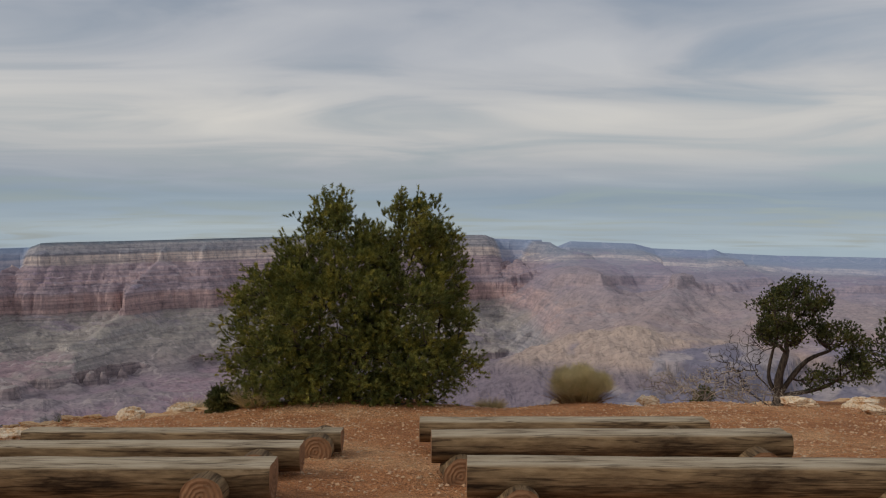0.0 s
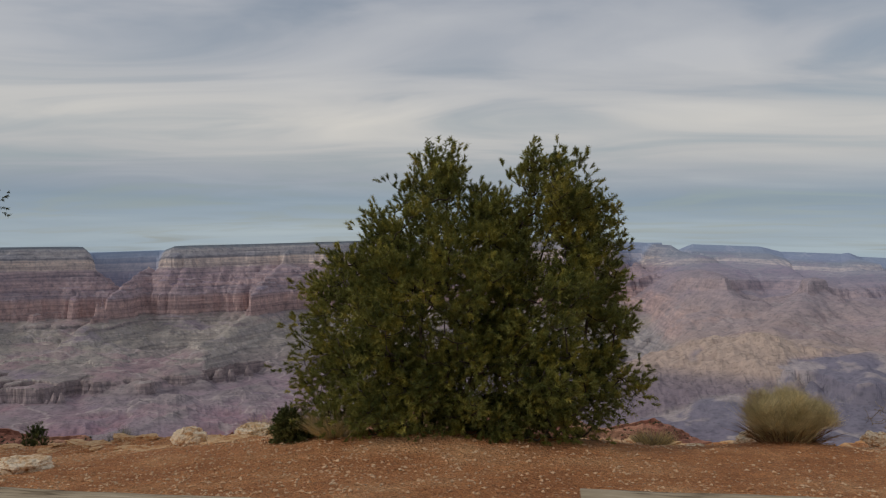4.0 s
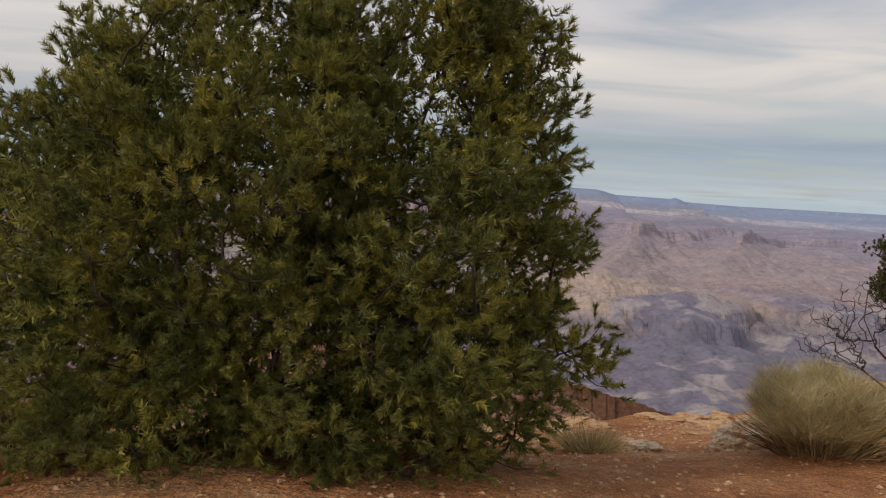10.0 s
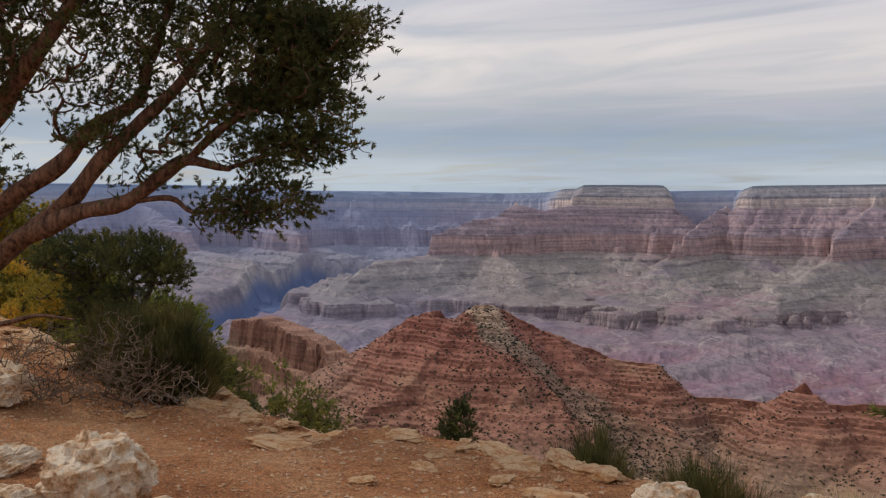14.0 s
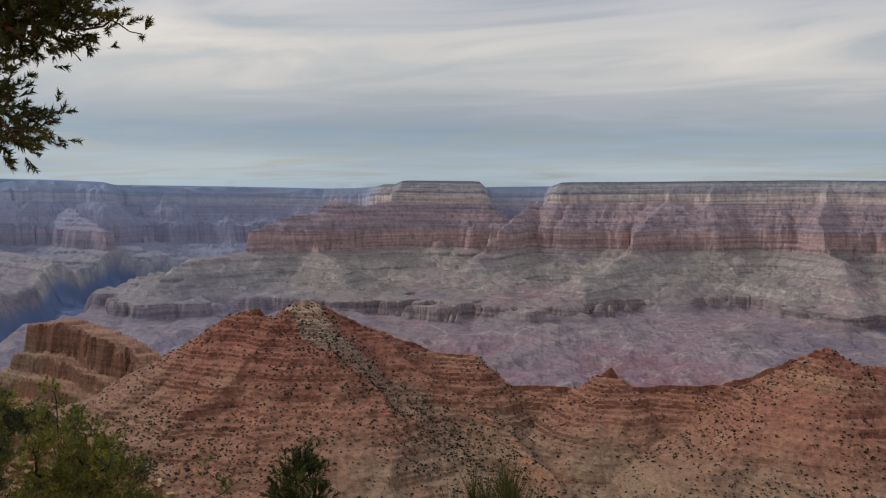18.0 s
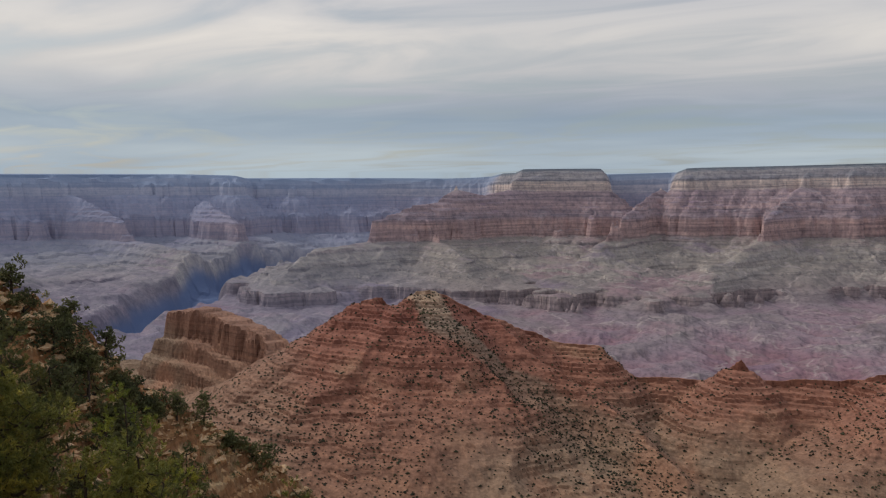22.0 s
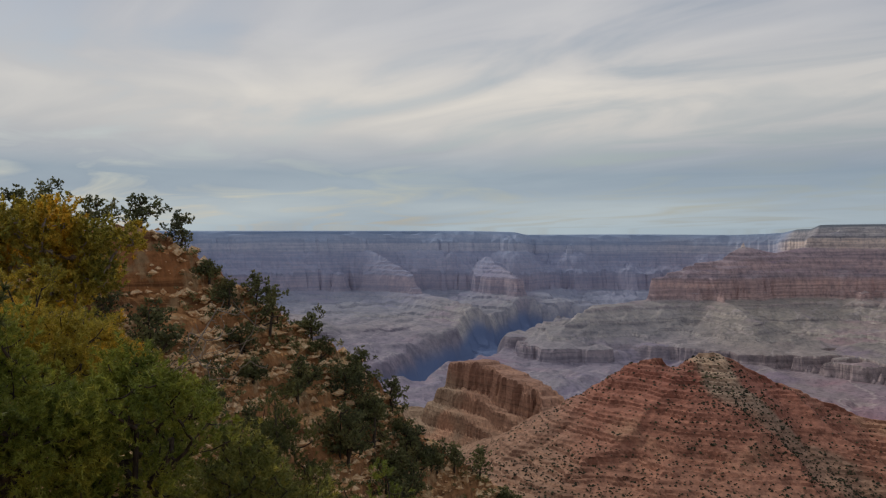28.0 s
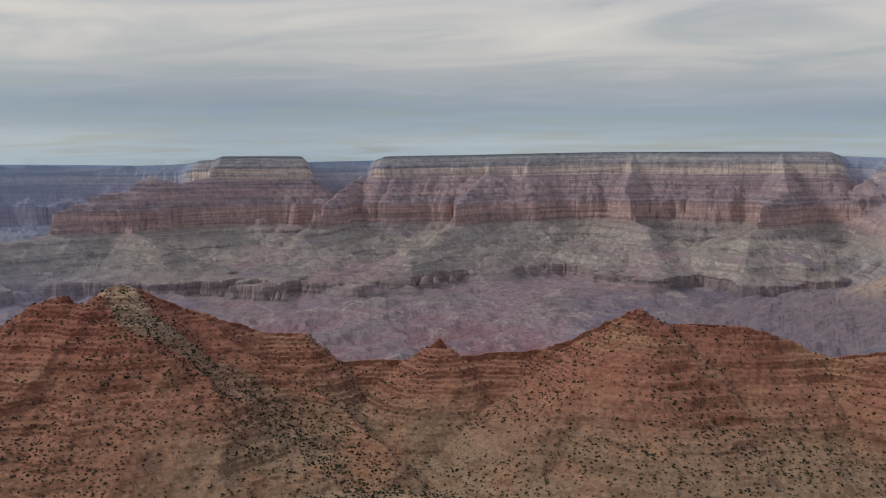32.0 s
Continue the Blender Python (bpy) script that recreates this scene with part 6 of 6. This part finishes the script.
# ---------------------------------------------------------------- trees on the spur, and scrub on the ridge
def build_spur_trees():
    kinds = []
    for k, (hi, wd, seed_) in enumerate(((4.0, 2.1, 81), (3.2, 2.2, 82), (5.0, 2.2, 83), (1.9, 1.4, 84), (3.6, 1.7, 85), (4.3, 2.6, 86))):
        rl = np.random.RandomState(seed_)
        lobes = [((0, 0, hi * 0.6), (wd * 0.4, wd * 0.4, hi * 0.25)), ((rl.uniform(-0.4, 0.4), 0, hi * 0.88), (wd * 0.35, wd * 0.35, hi * 0.12))]
        for q in range(8):
            a, h = q * 2.4 + rl.rand(), rl.uniform(0.22, 0.85)
            o = wd * (1.0 - 0.5 * h) * rl.uniform(0.45, 0.95)
            lobes.append(((o * math.cos(a), o * math.sin(a), hi * h), (wd * rl.uniform(0.34, 0.52), wd * rl.uniform(0.34, 0.52), hi * rl.uniform(0.1, 0.17))))
        kinds.append(make_tree("slope_tree", (0, 0, -400 - 10 * k), [[(0, 0, -0.5), (0.1, 0, hi * 0.2), (0.25, 0.1, hi * 0.45), (0, 0, hi * 0.8)], [(0.1, 0, hi * 0.2), (-wd * 0.4, 0.1, hi * 0.45), (-wd * 0.6, 0.2, hi * 0.6)]], lobes, seed_, tips=60, count=7, per=4, long=0.22, wide=0.19, ball=0.34, length=0.14,
                               twig=0.022, inner=0.45, leaf=SLOPEGREEN, bark=DARKBARK, reach=0.1, spread=1.1, sides=4, limbs=3, label="dark green pinyon or juniper clinging to the rocky slope", group="trees on the spur"))
    rng = np.random.RandomState(5)
    spots = [(79.4, 0.5, 1), (77.0, 1.0, 0), (75.2, 1.5, 3), (72.3, 1.0, 0), (68.6, 1.0, 4), (67.9, 2.5, 1), (63.2, 1.5, 0), (62.6, 3, 3), (59.0, 1.5, 1), (57.3, 1, 0), (55.4, 2, 3), (53.6, 2, 1), (82, 1, 1), (84.5, 1, 2), (86.5, 2, 0), (88.5, 1, 2)]
    while len(spots) < 150:
        az, d = rng.uniform(50, 94), rng.uniform(2, 46)
        if az < 60 and d > 30:
            continue
        spots.append((az, d, int(rng.choice(6, p=[0.18, 0.18, 0.1, 0.26, 0.16, 0.12]))))
    for az, d, k in spots:
        rs = float(np.interp(az, SPURLINE[:, 0], SPURLINE[:, 2])) - d
        x, y = VX - math.sin(math.radians(az)) * rs, VY + math.cos(math.radians(az)) * rs
        z = slope_at(x, y)
        s = rng.uniform(0.8, 1.3) if d > 1.6 else rng.uniform(0.85, 1.05)
        m = pose(x, y, z - 0.15, 0, 0, rng.uniform(0, 360)) @ Matrix.Diagonal((s, s, s * rng.uniform(0.8, 1.1), 1))
        t = copy_thing(kinds[k], m)
        t.scale = (s, s, s)
    for k in kinds:
        for o in (*k.children_recursive, k):
            bpy.data.objects.remove(o)


STONE_V = np.array([(1, 0, 0), (-0.4, 0.9, 0), (-0.6, -0.8, 0.1), (0.1, 0.1, 0.9), (0.2, -0.2, -0.7)], float)
STONE_F = np.array([(0, 1, 3), (1, 2, 3), (2, 0, 3), (1, 0, 4), (2, 1, 4), (0, 2, 4)])


def leafy(rng, n=34):
    """A low bush as loose leafy flakes round its middle."""
    c = unit(rng.normal(size=(n, 3))) * (rng.rand(n, 1) ** 0.4) * np.array([1, 1, 0.8])
    u = unit(rng.normal(size=(n, 3)))
    w = unit(np.cross(u, rng.normal(size=(n, 3))))
    v = np.stack([c - u * 0.25, c + u * 0.25 + w * 0.08, c + w * 0.42], 1).reshape(-1, 3)
    return v, np.arange(3 * n).reshape(-1, 3)


def scatter(name, v0, f0, at, size, rng, mat, flat=0.75, smooth=False):
    n = len(at)
    th = rng.rand(n) * 6.28
    c, s = np.cos(th), np.sin(th)
    v = np.repeat(v0[None], n, 0) * (1 + rng.normal(0, 0.16, (n, len(v0), 1)))
    v = v * size[:, None, None] * np.array([1, 1, 1])[None, None] * np.stack([np.ones(n), 0.75 + 0.5 * rng.rand(n), flat * (0.7 + 0.6 * rng.rand(n))], 1)[:, None]
    x = v[..., 0] * c[:, None] - v[..., 1] * s[:, None]
    y = v[..., 0] * s[:, None] + v[..., 1] * c[:, None]
    v = np.stack([x, y, v[..., 2]], -1) + at[:, None]
    f = (f0[None] + (np.arange(n) * len(v0))[:, None, None]).reshape(-1, 3)
    return quick_mesh(name, v.reshape(-1, 3), f, mat, smooth)


def build_scrub():
    rng = np.random.RandomState(21)
    v0, f0 = STONE_V, STONE_F
    az, r = rng.uniform(-20, 60, 46000), rng.uniform(372, 575, 46000)
    a = np.radians(az)
    x, y = VX - np.sin(a) * r, VY + np.cos(a) * r
    rc = np.interp(az, CREST[:, 0], CREST[:, 2])
    wd, ww = line_away(x, y, [(*spot(p, e, d)[:2], 1.0) for p, e, d in WASH])
    keep = (r < rc) & (rng.rand(len(r)) < 0.30 + 0.4 * fbm(x, y, 45, 3, 8) + 0.7 * smooth01(22, 8, wd))
    x, y, az, r = x[keep], y[keep], az[keep], r[keep]
    z = ridge_height(az, r, x, y)
    size = 0.5 + 0.75 * rng.rand(len(x)) ** 2.0
    me = scatter("scrub", v0, f0, np.stack([x, y, z + 0.25], 1), size, rng, SCRUBGREEN, 0.7)
    tagged(new("scrub", me), "dark low scrub dotted over the red ridge", "scrub", kind="stuff")


# ---------------------------------------------------------------- benches
def log_mesh(length, radius, seed, flat=0.55):
    """A log lying along x, hewn flat on top; its sawn ends close it."""
    rng = np.random.RandomState(seed)
    nx, ns = 60, 28
    xs = np.linspace(0, length, nx)
    th = np.linspace(0, 2 * np.pi, ns, endpoint=False)
    X, T = np.meshgrid(xs, th, indexing="ij")
    R = radius * (1 + 0.05 * fbm(X * 1.0, T * 0.25, 0.7, 4, seed) + 0.03 * fbm(X, np.cos(T) + 2, 0.25, 3, seed + 3) + 0.025 * np.sin(T * 3 + seed))
    knots = rng.uniform(0.2, length - 0.2, 4)
    for kx in knots:
        ka = rng.uniform(-0.6, 0.6) - math.pi / 2
        R += 0.02 * np.exp(-(((X - kx) / 0.05) ** 2 + (np.angle(np.exp(1j * (T - ka - math.pi / 2))) / 0.25) ** 2))
    Y, Z = R * np.cos(T), R * np.sin(T)
    cut = radius * flat + 0.008 * fbm(X, Y, 0.5, 3, seed + 9)
    hewn = Z > cut
    Z = np.minimum(Z, cut)
    crack = np.exp(-((Y - 0.03 * np.sin(X * 2.1 + seed)) / 0.016) ** 2) * hewn * 0.012
    Z = Z - crack
    v = np.stack([X, Y, Z], -1).reshape(-1, 3)
    i = np.arange((nx - 1) * ns).reshape(nx - 1, ns)
    j = np.roll(np.arange(nx * ns).reshape(nx, ns), -1, 1)[:-1]
    f = np.stack([i, i + ns, j + ns, j], -1).reshape(-1, 4)
    me = quick_mesh("seat_log", v, f, LOG)
    at = me.attributes.new("hewn", "FLOAT", "POINT")
    at.data.foreach_set("value", hewn.astype(np.float32).ravel())
    ends = []
    for row in (v[:ns], v[-ns:]):
        c = row.mean(0)
        inner = c + (row - c) * 0.55 + np.array([0.006 if row[0, 0] > 0.1 else -0.006, 0, 0])
        vv = np.concatenate([row, inner, [c + (inner[0] - inner[0])]])
        q = np.arange(ns)
        p = (q + 1) % ns
        quads = np.stack([q, p, p + ns], 1)
        quad2 = np.stack([q, p + ns, q + ns], 1)
        fan = np.stack([q + ns, p + ns, np.full(ns, 2 * ns)], 1)
        ends.append(quick_mesh("sawn_end", vv, np.concatenate([quads, quad2, fan]), RINGS, True))
    return me, ends


def make_bench(x0, x1, y, top, seed, slant=0.0, radius=0.175, supports=()):
    root = anchor("log_bench", (x0, y, ground_at((x0 + x1) / 2, y)), label="weathered grey-brown log bench, hewn flat on top, on short log supports", category="bench", group="log benches")
    cut = radius * 0.55
    me, ends = log_mesh(x1 - x0, radius, seed)
    m = pose(0, 0, top - cut - root.location.z, 0, 0, slant)
    log = child("seat_log", me, root)
    log.matrix_basis = m
    for e in ends:
        child("sawn_end", e, log, "sawn log end with rings")
    for sx in supports:
        rad = 0.15
        sm, se = log_mesh(0.52, rad, seed + 40 + int(sx * 10), flat=1.4)
        z0 = ground_at(x0 + sx, y)
        mid = (top - cut - radius * 0.9 + z0) / 2 - root.location.z
        s = child("support_log", sm, root)
        s.matrix_basis = pose(sx, -0.30, max(mid, z0 - root.location.z + 0.09), 0, 0, 90)
        for e in se:
            child("sawn_end", e, s, "sawn log end with rings")
    return root


make_bench(-4.6, -1.27, 6.15, 0.955, 201, 1.0, 0.185, (0.4, 2.9))
make_bench(-4.5, -1.22, 7.1, 0.88, 202, 0.5, 0.15, (0.4, 2.95))
make_bench(-4.08, -1.02, 8.25, 0.755, 203, 0.0, 0.135, (0.25, 2.85))
make_bench(0.13, 3.5, 5.95, 1.035, 204, -1.5, 0.17, (0.35, 2.9))
make_bench(-0.14, 2.88, 7.2, 0.955, 205, 1.5, 0.165, (0.25, 2.7))
make_bench(-0.28, 2.60, 8.55, 0.80, 206, 1.0, 0.15, (0.3, 2.5))


# ---------------------------------------------------------------- rocks
def rock_mesh(seed, flat=0.6, sub=4, name="rock", mat=None, jag=0.30):
    bm = bmesh.new()
    bmesh.ops.create_icosphere(bm, subdivisions=sub, radius=1.0)
    off = Vector((seed * 7.3, seed * 1.7, -seed * 3.1))
    # slabs have broken off along a few upright faces, boulders are only a little squared
    rs = random.Random(seed)
    cuts = [(Vector((math.cos(a), math.sin(a), rs.uniform(-0.2, 0.3))).normalized(), rs.uniform(0.5, 0.85) if flat < 0.4 else rs.uniform(0.72, 0.95)) for a in (k * 1.05 + rs.uniform(-0.35, 0.35) for k in range(6))]
    for v in bm.verts:
        p = v.co.copy()
        p.z = min(p.z, 0.62 if flat < 0.4 else 0.86)
        for d, far in cuts:
            over = p.dot(d) - far
            if over > 0:
                p -= d * over * 0.85
        n = noise.fractal(p * 1.1 + off, 1.0, 2.0, 5) * jag + noise.fractal(p * 3.4 + off, 1.0, 2.1, 4) * jag * 0.38
        c = abs(noise.noise(p * 2.2 + off)) * -0.10 - abs(noise.noise(p * 6.0 + off)) * 0.06 - abs(noise.noise(p * 14.0 + off)) * 0.08
        gap = noise.voronoi(p * 1.7 + off)[0]
        c -= 0.10 * max(0.0, 0.10 - (gap[1] - gap[0])) / 0.10
        v.co = p * (1 + n + c)
        q = v.co.z * 3.2
        v.co.z = (round(q) * 0.45 + q * 0.55) / 3.2 * flat
    me = bpy.data.meshes.new(name)
    bm.to_mesh(me)
    bm.free()
    me.materials.append(mat or LIMESTONE)
    for p in me.polygons:
        p.use_smooth = False
    return me


def put_rock(me, x, y, size, rng, label, name="rock", group="", sink=0.25, tall=1.0):
    ob = new(name, me)
    ob.location = (x, y, ground_at(x, y) + size * me["half"] * (1 - 2 * sink) * tall)
    ob.rotation_euler = (rng.uniform(-0.12, 0.12), rng.uniform(-0.12, 0.12), rng.uniform(0, 6.28))
    ob.scale = (size, size * rng.uniform(0.7, 1.0), size * tall)
    return tagged(ob, label, "rock", group)


def build_rocks():
    rng = np.random.RandomState(11)
    boulders = [rock_mesh(k, 0.62, 5, jag=0.24) for k in range(4)]
    slabs = [rock_mesh(10 + k, 0.26, 3, "flat_rock", LEDGE, 0.36) for k in range(5)]
    for k, me in enumerate(boulders + slabs):
        me["half"] = 0.62 if k < 4 else 0.26
    for k, (x, y, size, tall, sink, lab) in enumerate((
            (-7.85, 12.25, 0.36, 1.15, 0.12, "pitted white limestone boulder on red soil"), (-11.55, 12.75, 0.42, 0.9, 0.15, "rounded pale limestone boulder beside the old pinyon"),
            (-6.95, 12.05, 0.34, 0.6, 0.2, "low cracked cream limestone rock"), (-6.45, 12.55, 0.34, 0.55, 0.22, "half-buried cream limestone rock"),
            (-9.15, 12.05, 0.34, 0.5, 0.2, "flat cream rock with orange stains"), (-8.0, 11.7, 0.30, 0.5, 0.2, "half-buried cream limestone rock"),
            (-5.45, 14.75, 0.27, 0.95, 0.15, "pitted white boulder on the rim"), (-4.75, 15.25, 0.28, 0.5, 0.2, "flat white rock on the rim"), 
            (2.05, 14.75, 0.30, 0.8, 0.15, "white limestone rock beside the rabbitbrush"), (3.55, 14.9, 0.22, 0.8, 0.15, "white limestone rock beside the rabbitbrush"), (1.35, 15.2, 0.18, 0.5, 0.2, "pale flat stone on red soil"),
            (5.5, 13.3, 0.3, 0.55, 0.2, "pale rock on red soil"), (6.6, 13.6, 0.34, 0.6, 0.2, "pale rock on red soil"), (6.2, 12.4, 0.26, 0.45, 0.2, "pale rock on red soil"), (7.3, 13.0, 0.3, 0.5, 0.2, "pale rock on red soil"))):
        put_rock(boulders[k % 4], x, y, size, rng, lab, "boulder", "", sink, tall)
    # broken slabs all along the rim
    seg = RIM[2:16]
    cum = np.concatenate([[0], np.cumsum(np.hypot(*np.diff(seg, axis=0).T))])
    for k in range(380):
        u = rng.rand() * cum[-1]
        x, y = np.interp(u, cum, seg[:, 0]), np.interp(u, cum, seg[:, 1])
        x, y = x + rng.normal(0, 0.5), y - abs(rng.normal(0, 0.75)) + 0.35
        if -3.4 < x < 0.2 and y < 15.2:
            continue
        put_rock(slabs[k % 5], x, y, 0.06 + 0.28 * rng.rand() ** 3.2, rng, "broken tan limestone slab bedded in the rim", "flat_rock", "flat rocks along the rim", 0.38, rng.uniform(0.5, 1.0))
    v0, f0, n = STONE_V, STONE_F, 100000
    x, y = rng.uniform(-11.5, 7, n), 6.5 + 12 * rng.rand(n)
    z = near_height(x[None], y[None])[0]
    d = rim_distance(x[None], y[None])[0]
    keep = (d > -0.8) & (rng.rand(n) < 0.45 + 0.5 * fbm(x, y, 1.8, 3, 4) + 0.3 * (d < 1.5))
    x, y, z = x[keep], y[keep], z[keep]
    size = 0.004 + 0.024 * rng.rand(len(x)) ** 3.2
    me = scatter("gravel", v0, f0, np.stack([x, y, z + size * 0.25], 1), size, rng, STONE, 0.6, False)
    tagged(new("gravel", me), "loose tan and orange stones on the soil", "gravel", kind="stuff")


def slope_at(x, y):
    az, r = bearing(np.array([[x]]), np.array([[y]]))
    x, y = np.array([[x]]), np.array([[y]])
    z = np.maximum(spur_height(az, r, x, y), ridge_height(az, r, x, y))
    skirt = plateau(x, y) - 1.35 * np.clip(-rim_distance(x, y), 0, None) - 3.0
    z = np.maximum(z, np.where(r < 120, skirt, -1e9))
    return float((terrace(z + 0.5 * fbm(x, y, 7, 4, 18), 1.9, 0.85, x, y))[0, 0])


def build_rubble():
    rng = np.random.RandomState(33)
    v0, f0 = leafy(rng)
    az, d = rng.uniform(50, 93, 30000), rng.uniform(0.0, 40, 30000)
    rs = np.interp(az, SPURLINE[:, 0], SPURLINE[:, 2]) - d
    a = np.radians(az)
    x, y = VX - np.sin(a) * rs, VY + np.cos(a) * rs
    keep = rng.rand(len(x)) < 0.45 + 0.6 * fbm(x, y, 9, 3, 6)
    x, y = x[keep][None], y[keep][None]
    az, r = bearing(x, y)
    z = terrace(np.maximum(spur_height(az, r, x, y), -200), 1.9, 0.85, x, y)[0]
    size = 0.10 + 0.75 * rng.rand(len(z)) ** 3.6
    me = scatter("rubble", STONE_V, STONE_F, np.stack([x[0], y[0], z + size * 0.2], 1), size, rng, SPURSTONE, 0.6)
    n = len(z)
    pick = rng.rand(n) < 0.16
    grow = scatter("low_scrub", v0, f0, np.stack([x[0] + 0.5, y[0], z + 0.1], 1)[pick], 0.24 + 0.5 * rng.rand(int(pick.sum())) ** 1.5, rng, SLOPEGREEN, 0.8)
    tagged(new("low_scrub", grow), "low dark green bushes between the blocks of the spur", "scrub", kind="stuff")
    tagged(new("rubble", me), "broken tan and orange blocks strewn over the spur", "rubble", kind="stuff")


build_spur_trees()
build_rubble()
build_scrub()
build_rocks()
